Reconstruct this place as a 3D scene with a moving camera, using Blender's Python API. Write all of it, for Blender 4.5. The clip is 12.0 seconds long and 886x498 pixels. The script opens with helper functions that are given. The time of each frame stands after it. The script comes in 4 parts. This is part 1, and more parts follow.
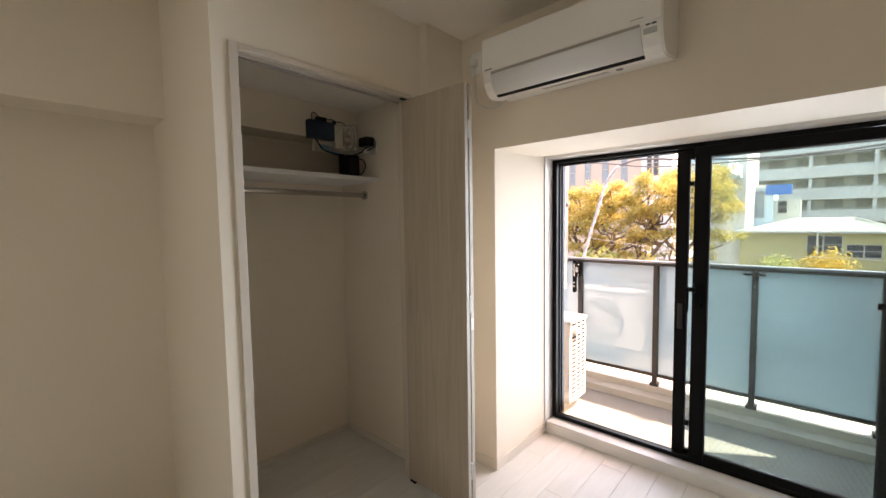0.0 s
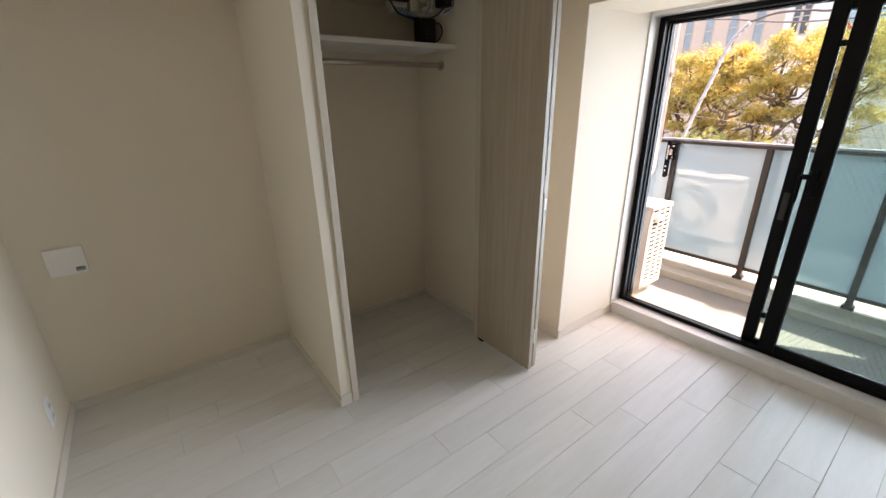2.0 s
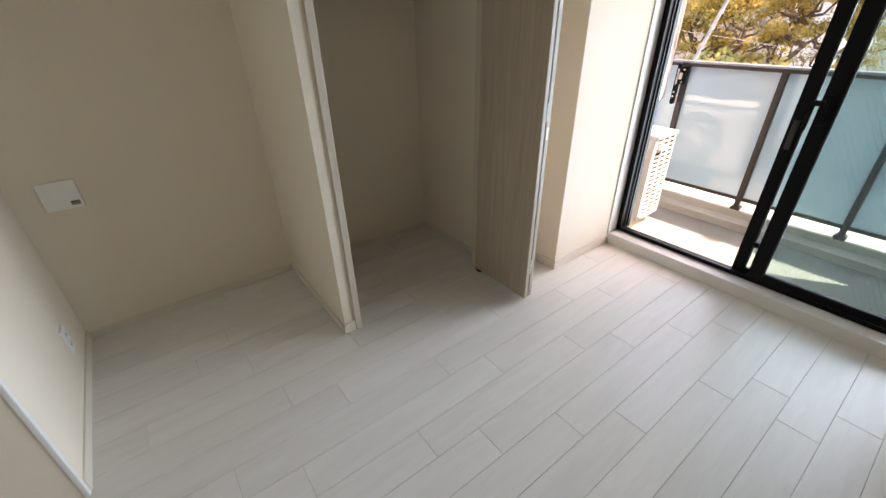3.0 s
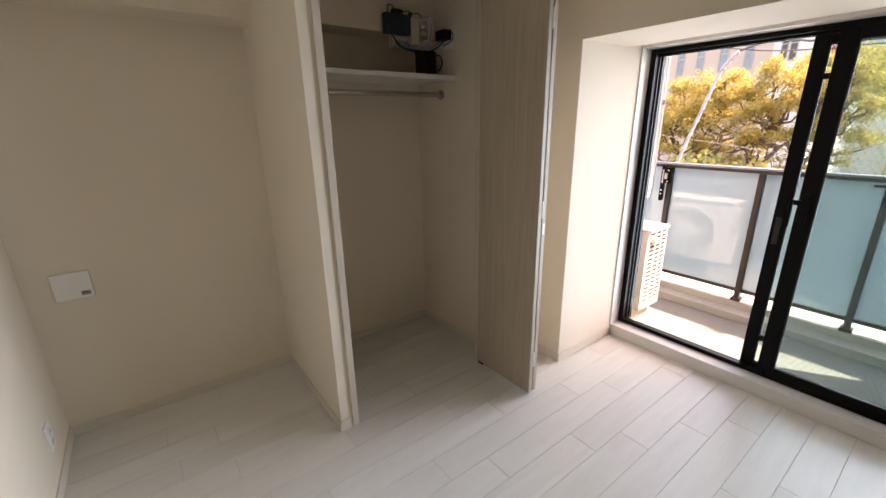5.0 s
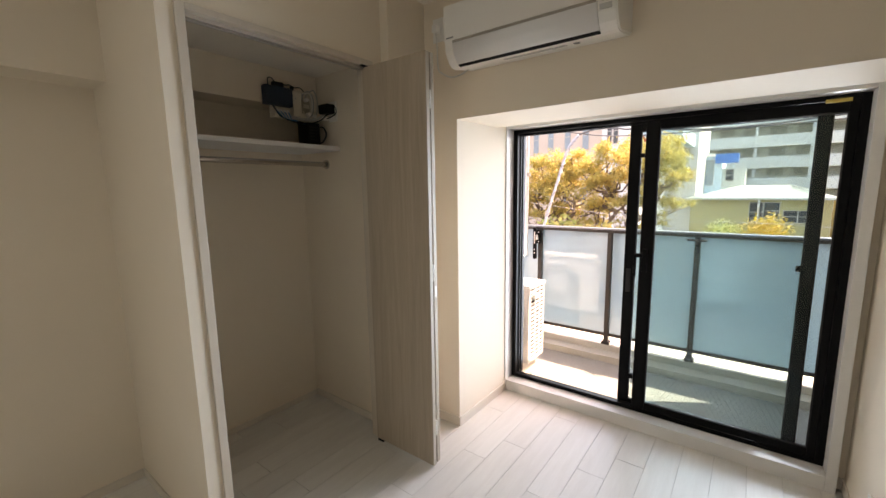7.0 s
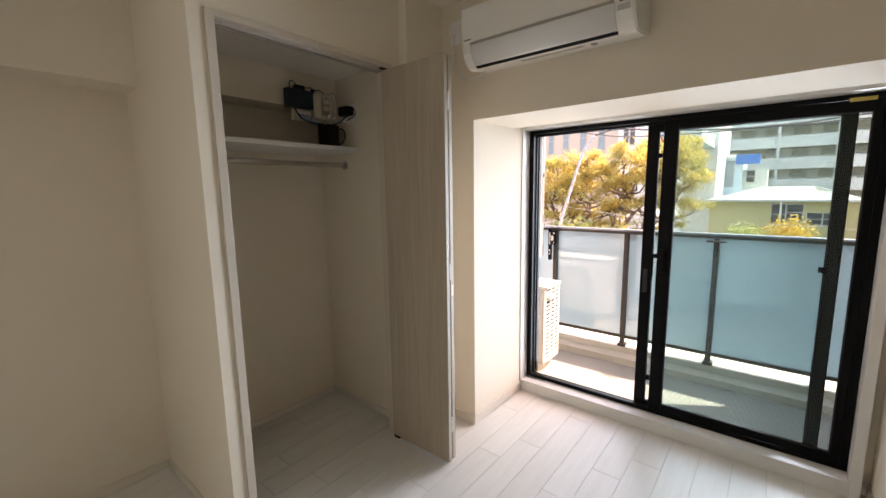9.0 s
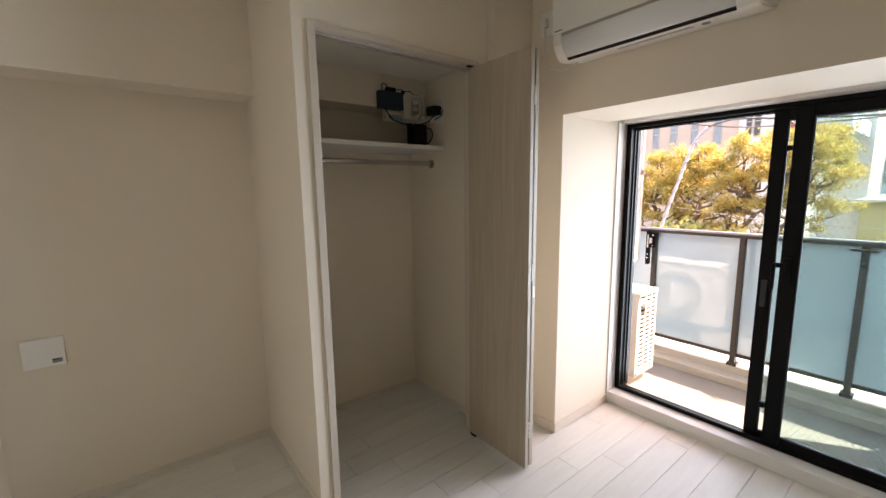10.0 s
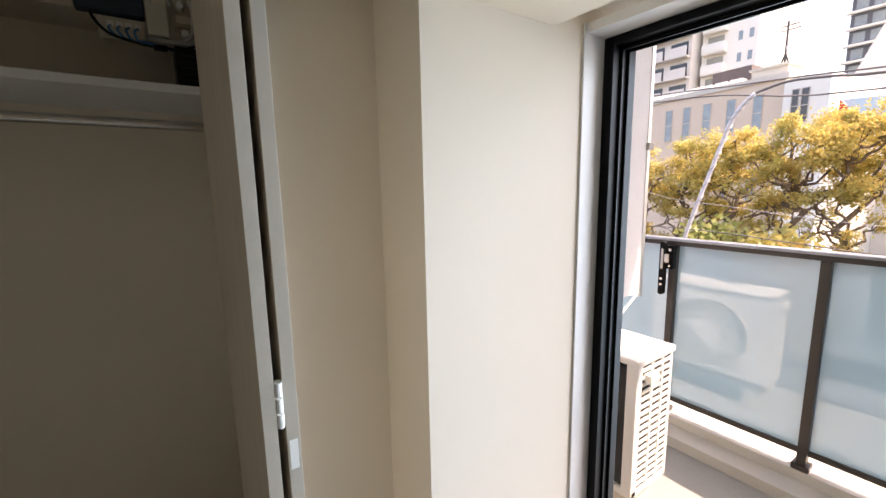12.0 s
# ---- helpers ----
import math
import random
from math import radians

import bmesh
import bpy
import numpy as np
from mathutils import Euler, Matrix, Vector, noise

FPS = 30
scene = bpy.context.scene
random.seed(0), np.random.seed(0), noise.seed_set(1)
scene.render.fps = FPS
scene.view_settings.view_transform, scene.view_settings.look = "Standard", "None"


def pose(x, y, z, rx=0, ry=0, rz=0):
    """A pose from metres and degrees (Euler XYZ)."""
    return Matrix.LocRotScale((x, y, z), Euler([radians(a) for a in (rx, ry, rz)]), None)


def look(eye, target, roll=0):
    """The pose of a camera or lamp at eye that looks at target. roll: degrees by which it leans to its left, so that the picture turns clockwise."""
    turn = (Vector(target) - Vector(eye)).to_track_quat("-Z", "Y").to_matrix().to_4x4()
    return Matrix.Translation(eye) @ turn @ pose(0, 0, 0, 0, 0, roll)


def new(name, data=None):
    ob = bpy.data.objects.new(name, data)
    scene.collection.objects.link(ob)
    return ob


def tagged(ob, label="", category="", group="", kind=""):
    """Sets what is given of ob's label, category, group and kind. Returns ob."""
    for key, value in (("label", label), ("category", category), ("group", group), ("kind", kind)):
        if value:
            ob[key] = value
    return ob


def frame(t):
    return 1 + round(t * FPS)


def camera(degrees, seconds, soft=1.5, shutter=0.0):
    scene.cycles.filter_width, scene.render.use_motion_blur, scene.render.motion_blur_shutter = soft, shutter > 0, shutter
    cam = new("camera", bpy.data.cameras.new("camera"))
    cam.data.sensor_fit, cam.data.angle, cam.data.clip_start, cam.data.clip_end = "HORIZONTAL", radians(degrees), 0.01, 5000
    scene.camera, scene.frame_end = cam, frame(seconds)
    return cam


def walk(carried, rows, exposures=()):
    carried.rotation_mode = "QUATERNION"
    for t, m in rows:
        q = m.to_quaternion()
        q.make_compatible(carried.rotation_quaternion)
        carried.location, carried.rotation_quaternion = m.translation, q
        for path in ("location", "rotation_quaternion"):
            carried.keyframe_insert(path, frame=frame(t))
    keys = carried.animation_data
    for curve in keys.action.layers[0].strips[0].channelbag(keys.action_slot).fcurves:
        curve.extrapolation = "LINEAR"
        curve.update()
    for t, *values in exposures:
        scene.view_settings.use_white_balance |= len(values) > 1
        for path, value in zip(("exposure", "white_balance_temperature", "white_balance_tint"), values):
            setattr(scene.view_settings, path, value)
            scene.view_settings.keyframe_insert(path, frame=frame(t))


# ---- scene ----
cam = camera(95.3, 12.0)
PATH = [
    (0, (0.246, 0.045, 1.409), (-1.098, 1.521, 1.278), -0.9),
    (0.5, (0.26, 0.039, 1.427), (-1.278, 1.308, 1.266), -1.0),
    (1, (0.275, 0.012, 1.405), (-1.314, 1.205, 1.179), -0.8),
    (1.5, (0.276, 0.014, 1.409), (-1.29, 1.178, 0.969), -0.8),
    (2, (0.278, 0.032, 1.4), (-1.228, 1.148, 0.704), -1.0),
    (2.5, (0.285, 0.052, 1.384), (-1.15, 1.099, 0.465), -1.4),
    (2.7, (0.272, 0.031, 1.4), (-1.116, 1.066, 0.399), -1.2),
    (4.3, (0.299, 0.022, 1.406), (-1.146, 1.088, 0.527), -1.3),
    (4.5, (0.301, 0.015, 1.418), (-1.174, 1.103, 0.617), -1.2),
    (5, (0.298, 0.013, 1.43), (-1.232, 1.152, 0.828), -1.0),
    (5.5, (0.3, 0.011, 1.435), (-1.246, 1.202, 0.995), -0.8),
    (6, (0.299, 0.008, 1.436), (-1.202, 1.284, 1.091), -0.8),
    (6.5, (0.297, 0.013, 1.425), (-1.073, 1.44, 1.125), -0.8),
    (7, (0.284, 0.016, 1.426), (-0.919, 1.586, 1.132), -0.9),
    (7.2, (0.271, 0.012, 1.428), (-0.854, 1.64, 1.135), -1.1),
    (8.8, (0.281, -0.006, 1.418), (-0.893, 1.588, 1.132), -0.9),
    (9, (0.29, -0.017, 1.418), (-0.967, 1.513, 1.133), -0.9),
    (9.5, (0.293, -0.015, 1.426), (-1.143, 1.347, 1.133), -0.8),
    (10, (0.301, 0.017, 1.42), (-1.257, 1.238, 1.13), -0.8),
    (10.5, (0.251, 0.171, 1.394), (-1.367, 1.309, 1.1), -0.9),
    (11, (0.124, 0.463, 1.371), (-1.509, 1.58, 1.082), -0.9),
    (11.5, (-0.011, 0.92, 1.366), (-1.632, 2.05, 1.061), -0.9),
    (12, (-0.249, 1.379, 1.381), (-1.871, 2.507, 1.071), -1.1),
]
EXPOSURE = [(0, 2.83, 9050, 34), (1.2, 2.80, 8900, 33), (2.4, 2.62, 8500, 30), (4.5, 2.62, 8750, 33), (5.6, 2.71, 9200, 36), (7, 2.76, 9050, 33), (9, 2.76, 8850, 33), (10.5, 2.77, 8850, 34), (11.5, 2.55, 8350, 28), (12, 2.30, 8100, 28)]
walk(cam, [(t, look(eye, target, roll)) for t, eye, target, roll in PATH], EXPOSURE)

# world, sun, exposure
SUN = Vector((0.56, 0.345, 1.0)).normalized()
sky_world = bpy.data.worlds.new("sky")
scene.world = sky_world
sky_world.use_nodes = True
wt = sky_world.node_tree
sky = wt.nodes.new("ShaderNodeTexSky")
sky.sky_type = "NISHITA"
sky.sun_disc = False
sky.sun_elevation = math.asin(SUN.z)
sky.sun_rotation = math.atan2(SUN.x, SUN.y)
sky.air_density, sky.dust_density, sky.ozone_density = 1.0, 2.5, 1.0
wt.links.new(sky.outputs[0], wt.nodes["Background"].inputs[0])
wt.nodes["Background"].inputs[1].default_value = 0.145
sun_data = bpy.data.lights.new("sun", "SUN")
sun_data.energy, sun_data.angle, sun_data.color = 2.1, radians(0.5), (1.0, 0.95, 0.87)
new("sun", sun_data).matrix_world = look(SUN * 60, (0, 0, 0))
# area lamp added in the window's opening to lift the room above the sky's own light
win_light = bpy.data.lights.new("window_fill_lamp", "AREA")
win_light.shape, win_light.size, win_light.size_y = "RECTANGLE", 1.64, 1.70
win_light.energy, win_light.color = 6.5, (0.48, 0.75, 1.0)
win_light.spread = radians(86)
new("window_fill_lamp", win_light).matrix_world = look((-0.185, 2.645, 0.94), (-0.58, 0.6, 0.97))


# ---- materials ----
def mat(name, base, rough=0.6, metal=0.0, var=0.06, scale=6.0, fine=120.0, bump=0.0, stretch=(1, 1, 1), spec=0.5, coat=0.0, per_object=0.0):
    """A painted or plain surface: colour varied at two scales, with fine relief."""
    m = bpy.data.materials.new(name)
    m.use_nodes = True
    t = m.node_tree
    n, l = t.nodes, t.links
    b = n["Principled BSDF"]
    co = n.new("ShaderNodeTexCoord")
    mp = n.new("ShaderNodeMapping")
    mp.inputs["Scale"].default_value = stretch
    geo = n.new("ShaderNodeNewGeometry")
    l.new(geo.outputs["Position"], mp.inputs[0])
    big, small = n.new("ShaderNodeTexNoise"), n.new("ShaderNodeTexNoise")
    big.inputs["Scale"].default_value, small.inputs["Scale"].default_value = scale, fine
    big.inputs["Detail"].default_value = 4
    small.inputs["Detail"].default_value = 3
    for q in (big, small):
        l.new(mp.outputs[0], q.inputs["Vector"])
    add = n.new("ShaderNodeMath")
    add.operation = "ADD"
    l.new(big.outputs[0], add.inputs[0])
    l.new(small.outputs[0], add.inputs[1])
    last = add.outputs[0]
    if per_object:
        info = n.new("ShaderNodeObjectInfo")
        mu = n.new("ShaderNodeMath")
        mu.operation = "MULTIPLY_ADD"
        l.new(info.outputs["Random"], mu.inputs[0])
        mu.inputs[1].default_value = per_object
        l.new(last, mu.inputs[2])
        last = mu.outputs[0]
    ra = n.new("ShaderNodeMapRange")
    ra.inputs["From Min"].default_value, ra.inputs["From Max"].default_value = 0.6, 1.4 + per_object
    ra.inputs["To Min"].default_value, ra.inputs["To Max"].default_value = 1 - var, 1 + var
    l.new(last, ra.inputs[0])
    mx = n.new("ShaderNodeVectorMath")
    mx.operation = "SCALE"
    mx.inputs[0].default_value = base
    l.new(ra.outputs[0], mx.inputs["Scale"])
    l.new(mx.outputs[0], b.inputs["Base Color"])
    b.inputs["Roughness"].default_value, b.inputs["Metallic"].default_value = rough, metal
    b.inputs["Specular IOR Level"].default_value, b.inputs["Coat Weight"].default_value = spec, coat
    if bump:
        bp = n.new("ShaderNodeBump")
        bp.inputs["Strength"].default_value, bp.inputs["Distance"].default_value = bump, 0.002
        l.new(small.outputs[0], bp.inputs["Height"])
        l.new(bp.outputs[0], b.inputs["Normal"])
    return m


def wood_mat(name, light, dark, rough, along, per_object=0.0, band=9.0):
    """Wood-grain print: streaks along one axis, darker flecks, a slow change of tone."""
    m = bpy.data.materials.new(name)
    m.use_nodes = True
    n, l = m.node_tree.nodes, m.node_tree.links
    b = n["Principled BSDF"]
    geo, mp = n.new("ShaderNodeNewGeometry"), n.new("ShaderNodeMapping")
    mp.inputs["Scale"].default_value = along
    info = n.new("ShaderNodeObjectInfo")
    shift = n.new("ShaderNodeVectorMath")
    shift.operation = "MULTIPLY_ADD"
    l.new(info.outputs["Random"], shift.inputs[0])
    shift.inputs[1].default_value = (7, 7, 7) if per_object else (0, 0, 0)
    l.new(geo.outputs["Position"], shift.inputs[2])
    l.new(shift.outputs[0], mp.inputs[0])
    a, c = n.new("ShaderNodeTexNoise"), n.new("ShaderNodeTexNoise")
    a.inputs["Scale"].default_value, c.inputs["Scale"].default_value = band, band * 7
    a.inputs["Detail"].default_value, c.inputs["Detail"].default_value = 6, 4
    a.inputs["Distortion"].default_value = 0.6
    l.new(mp.outputs[0], a.inputs["Vector"])
    l.new(mp.outputs[0], c.inputs["Vector"])
    mix = n.new("ShaderNodeMath")
    mix.operation = "MULTIPLY_ADD"
    l.new(c.outputs[0], mix.inputs[0])
    mix.inputs[1].default_value = 0.45
    l.new(a.outputs[0], mix.inputs[2])
    po = n.new("ShaderNodeMath")
    po.operation = "MULTIPLY_ADD"
    l.new(info.outputs["Random"], po.inputs[0])
    po.inputs[1].default_value = per_object
    l.new(mix.outputs[0], po.inputs[2])
    ramp = n.new("ShaderNodeMapRange")
    ramp.inputs["From Min"].default_value, ramp.inputs["From Max"].default_value = 0.5, 1.0 + per_object
    l.new(po.outputs[0], ramp.inputs[0])
    col = n.new("ShaderNodeMix")
    col.data_type = "RGBA"
    col.inputs["A"].default_value, col.inputs["B"].default_value = (*dark, 1), (*light, 1)
    l.new(ramp.outputs[0], col.inputs["Factor"])
    l.new(col.outputs["Result"], b.inputs["Base Color"])
    b.inputs["Roughness"].default_value = rough
    bp = n.new("ShaderNodeBump")
    bp.inputs["Strength"].default_value, bp.inputs["Distance"].default_value = 0.12, 0.0008
    l.new(c.outputs[0], bp.inputs["Height"])
    l.new(bp.outputs[0], b.inputs["Normal"])
    return m


def glass_mat(name, tint, rough=0.0):
    m = bpy.data.materials.new(name)
    m.use_nodes = True
    n, l = m.node_tree.nodes, m.node_tree.links
    b = n["Principled BSDF"]
    n.remove(b)
    clear, gloss, fr, mix = n.new("ShaderNodeBsdfTransparent"), n.new("ShaderNodeBsdfGlossy"), n.new("ShaderNodeFresnel"), n.new("ShaderNodeMixShader")
    clear.inputs[0].default_value = (*tint, 1)
    gloss.inputs["Roughness"].default_value = rough
    fr.inputs[0].default_value = 1.38
    l.new(fr.outputs[0], mix.inputs[0])
    l.new(clear.outputs[0], mix.inputs[1])
    l.new(gloss.outputs[0], mix.inputs[2])
    l.new(mix.outputs[0], n["Material Output"].inputs[0])
    return m


def frosted_mat(name, base, through_light):
    """Milky laminated glass: scatters light from both sides, with a polished face."""
    m = bpy.data.materials.new(name)
    m.use_nodes = True
    n, l = m.node_tree.nodes, m.node_tree.links
    b = n["Principled BSDF"]
    b.inputs["Base Color"].default_value = (*base, 1)
    b.inputs["Roughness"].default_value = 0.03
    b.inputs["IOR"].default_value = 1.52
    b.inputs["Coat Weight"].default_value = 1.0
    b.inputs["Coat Roughness"].default_value = 0.02
    b.inputs["Coat IOR"].default_value = 2.7
    tr, mix = n.new("ShaderNodeBsdfTranslucent"), n.new("ShaderNodeMixShader")
    tr.inputs[0].default_value = (*base, 1)
    mix.inputs[0].default_value = through_light
    l.new(b.outputs[0], mix.inputs[1])
    l.new(tr.outputs[0], mix.inputs[2])
    l.new(mix.outputs[0], n["Material Output"].inputs[0])
    return m


def leaf_mat(name, a, c):
    m = bpy.data.materials.new(name)
    m.use_nodes = True
    n, l = m.node_tree.nodes, m.node_tree.links
    b = n["Principled BSDF"]
    geo, col = n.new("ShaderNodeNewGeometry"), n.new("ShaderNodeMix")
    no = n.new("ShaderNodeTexNoise")
    no.inputs["Scale"].default_value = 1.3
    l.new(geo.outputs["Position"], no.inputs["Vector"])
    ad = n.new("ShaderNodeMath")
    ad.operation = "MULTIPLY_ADD"
    l.new(geo.outputs["Random Per Island"], ad.inputs[0])
    ad.inputs[1].default_value = 0.6
    l.new(no.outputs[0], ad.inputs[2])
    sub = n.new("ShaderNodeMath")
    sub.operation = "SUBTRACT"
    l.new(ad.outputs[0], sub.inputs[0])
    sub.inputs[1].default_value = 0.3
    col.data_type = "RGBA"
    col.inputs["A"].default_value, col.inputs["B"].default_value = (*a, 1), (*c, 1)
    l.new(sub.outputs[0], col.inputs["Factor"])
    l.new(col.outputs["Result"], b.inputs["Base Color"])
    b.inputs["Roughness"].default_value = 0.5
    tr, mix = n.new("ShaderNodeBsdfTranslucent"), n.new("ShaderNodeMixShader")
    l.new(col.outputs["Result"], tr.inputs[0])
    mix.inputs[0].default_value = 0.5
    l.new(b.outputs[0], mix.inputs[1])
    l.new(tr.outputs[0], mix.inputs[2])
    l.new(mix.outputs[0], n["Material Output"].inputs[0])
    return m


PAPER = mat("wallpaper", (0.85, 0.74, 0.605), 0.85, var=0.025, scale=2.0, fine=420, bump=0.35)
CEILING = mat("ceiling_paper", (0.83, 0.752, 0.65), 0.9, var=0.025, scale=2.0, fine=380, bump=0.35)
TRIM = mat("trim_film", (0.66, 0.57, 0.47), 0.45, var=0.04, scale=5, fine=90, bump=0.05, stretch=(1, 1, 0.15))
TRIM_WHITE = mat("white_trim", (0.78, 0.76, 0.73), 0.4, var=0.02, scale=5, fine=150)
PLANK = wood_mat("white_oak_floor", (0.805, 0.775, 0.73), (0.685, 0.65, 0.60), 0.28, (5.0, 0.55, 5.0), 0.35, 5.0)
GROOVE = mat("floor_joint", (0.50, 0.46, 0.41), 0.8)
SKIRT = mat("skirting_film", (0.76, 0.68, 0.58), 0.45, var=0.03, scale=5, fine=90, bump=0.05)
DOOR = wood_mat("ash_grain_door", (0.55, 0.445, 0.34), (0.43, 0.34, 0.255), 0.5, (7.0, 7.0, 0.35), 0.0, 5.0)
DOOR_EDGE = mat("door_edge", (0.50, 0.43, 0.35), 0.45, var=0.04)
SHELF = mat("white_shelf", (0.80, 0.78, 0.75), 0.4, var=0.02)
CHROME = mat("brushed_steel", (0.52, 0.49, 0.45), 0.25, 1.0, var=0.05, scale=20)
ALU = mat("aluminium", (0.75, 0.74, 0.72), 0.35, 1.0, var=0.05)
BLACK = mat("black_aluminium", (0.003, 0.003, 0.0034), 0.45, var=0.15, scale=8, fine=200, spec=0.12)
RUBBER = mat("black_rubber", (0.015, 0.015, 0.016), 0.6, var=0.1)
GLASS = glass_mat("wired_glass", (0.845, 0.935, 0.935))
WIRE = mat("glass_wire", (0.10, 0.12, 0.12), 0.5, 0.3)
WHITE_PLASTIC = mat("white_plastic", (0.88, 0.85, 0.795), 0.35, var=0.015, scale=4)
FLAP_PLASTIC = mat("gloss_white_floorlit", (0.90, 0.90, 0.89), 0.18, var=0.01, scale=4, coat=0.3)
PRINT = mat("grey_print", (0.25, 0.25, 0.25), 0.6)
BLUE_BOX = mat("navy_device", (0.012, 0.03, 0.055), 0.45, var=0.1)
CREAM = mat("cream_device", (0.70, 0.64, 0.52), 0.5, var=0.04)
BLACK_DEV = mat("black_device", (0.006, 0.006, 0.0065), 0.45, var=0.1, spec=0.25)
BLUE_CABLE = mat("blue_cable", (0.03, 0.22, 0.45), 0.45)
GREY_CABLE = mat("grey_cable", (0.45, 0.43, 0.40), 0.5)
WHITE_CABLE = mat("white_cable", (0.75, 0.73, 0.68), 0.5)
BRASS = mat("coax_metal", (0.50, 0.43, 0.33), 0.3, 1.0)
CONCRETE = mat("balcony_sheet", (0.31, 0.305, 0.28), 0.75, var=0.07, scale=3, fine=60, bump=0.3)
KERB = mat("painted_kerb", (0.60, 0.56, 0.48), 0.75, var=0.06, scale=3, fine=80, bump=0.2)
FACADE = mat("white_facade", (0.71, 0.73, 0.73), 0.7, var=0.04, scale=2, fine=60, bump=0.15)
# grey of the unseen right-hand panel, dark enough to dim the window bay
SHADE_PANEL = mat("shade_panel_grey", (0.40, 0.41, 0.41), 0.75, var=0.06, scale=3, fine=80, bump=0.15)
FROST = frosted_mat("frosted_glass", (0.49, 0.635, 0.70), 0.42)
POST = mat("bronze_aluminium", (0.055, 0.047, 0.042), 0.4, 0.3, var=0.1)
RAIL_TOP = mat("rail_sky_sheen", (0.34, 0.37, 0.41), 0.35, 0.6, var=0.08)
UNIT = mat("ivory_metal", (0.80, 0.79, 0.74), 0.4, var=0.03, scale=5)
UNIT_SHADE = mat("fan_hollow_shade", (0.04, 0.042, 0.045), 0.6, var=0.1)
PARAPET = mat("pale_parapet", (0.53, 0.55, 0.51), 0.7, var=0.06, scale=0.4, fine=5)
# grey-green with the shade inside the open galleries put into the colour
GALLERY = mat("gallery_shade", (0.36, 0.36, 0.31), 0.7, var=0.15, scale=0.4, fine=5)
# near-black: real coil fins at the back, painted shade between the side louvres
UNIT_DARK = mat("unit_fins_and_slot_shade", (0.02, 0.02, 0.02), 0.6, var=0.2, fine=300)
BARK = mat("bark", (0.19, 0.135, 0.09), 0.9, var=0.35, scale=6, fine=40, bump=0.8)
LEAF = leaf_mat("spring_leaves", (0.33, 0.36, 0.11), (0.75, 0.52, 0.16))
LEAF_GREEN = leaf_mat("green_leaves", (0.26, 0.36, 0.11), (0.58, 0.50, 0.16))
ASPHALT = mat("asphalt", (0.055, 0.055, 0.055), 0.9, var=0.2, scale=0.4, fine=8, bump=0.4)
BEIGE_TILE = mat("beige_tile", (0.70, 0.56, 0.43), 0.7, var=0.05, scale=0.8, fine=10)
PALE_WALL = mat("pale_render", (0.68, 0.64, 0.57), 0.75, var=0.05, scale=0.3, fine=4)
WHITE_WALL = mat("white_render", (0.84, 0.81, 0.72), 0.75, var=0.05, scale=0.3, fine=4)
GREY_WALL = mat("grey_wall", (0.56, 0.56, 0.49), 0.75, var=0.06, scale=0.3, fine=4)
DARK_WALL = mat("dark_cladding", (0.10, 0.11, 0.13), 0.6, var=0.1, scale=0.3, fine=4)
YELLOW_WALL = mat("yellow_siding", (0.52, 0.43, 0.20), 0.75, var=0.05, scale=0.8, fine=20)
METAL_ROOF = mat("pale_metal_roof", (0.27, 0.30, 0.28), 0.6, 0.0, var=0.06, scale=0.8)
BLUE_PAINT = mat("blue_paint", (0.03, 0.16, 0.45), 0.5, var=0.08)
RED_PAINT = mat("red_paint", (0.55, 0.05, 0.03), 0.5, var=0.08)
PALE_BLUE = mat("pale_blue_render", (0.50, 0.64, 0.70), 0.7, var=0.05, scale=0.4, fine=6)
PANE = mat("far_window", (0.26, 0.32, 0.34), 0.12, var=0.2, scale=0.5, fine=3)
DARK_PANE = mat("dark_window", (0.05, 0.055, 0.06), 0.15, var=0.2, scale=0.5, fine=3)
BROWN_WALL = mat("brown_cladding", (0.13, 0.10, 0.09), 0.7, var=0.1, scale=0.5, fine=6)
AC_GAP = mat("panel_gap_shade", (0.42, 0.38, 0.33), 0.6)
PALE_PRINT = mat("pale_print", (0.50, 0.49, 0.47), 0.6)
FAR_FRAME = mat("far_window_frame", (0.50, 0.46, 0.40), 0.6)
LINE = mat("black_cable", (0.15, 0.135, 0.125), 0.6)
SILVER_LINE = mat("spiral_sleeve", (0.62, 0.60, 0.60), 0.45, var=0.15, fine=80)
YELLOW_LABEL = mat("yellow_label", (0.65, 0.48, 0.12), 0.6)
LEAF_ORANGE = leaf_mat("orange_leaves", (0.45, 0.34, 0.04), (0.80, 0.50, 0.05))


# ---- building helpers ----
def box(bm, x0, x1, y0, y1, z0, z1, bevel=0.0):
    """Adds a box, with softened edges where bevel is given."""
    made = bmesh.ops.create_cube(bm, size=1.0)["verts"]
    bmesh.ops.transform(bm, matrix=Matrix.LocRotScale(((x0 + x1) / 2, (y0 + y1) / 2, (z0 + z1) / 2), None, (abs(x1 - x0), abs(y1 - y0), abs(z1 - z0))), verts=made)
    if bevel:
        edges = list({e for v in made for e in v.link_edges})
        bmesh.ops.bevel(bm, geom=edges, offset=bevel, segments=2, profile=0.6, affect="EDGES")
    return bm


def boxes(*rows, bevel=0.0):
    bm = bmesh.new()
    for r in rows:
        box(bm, *r, bevel=bevel)
    return bm


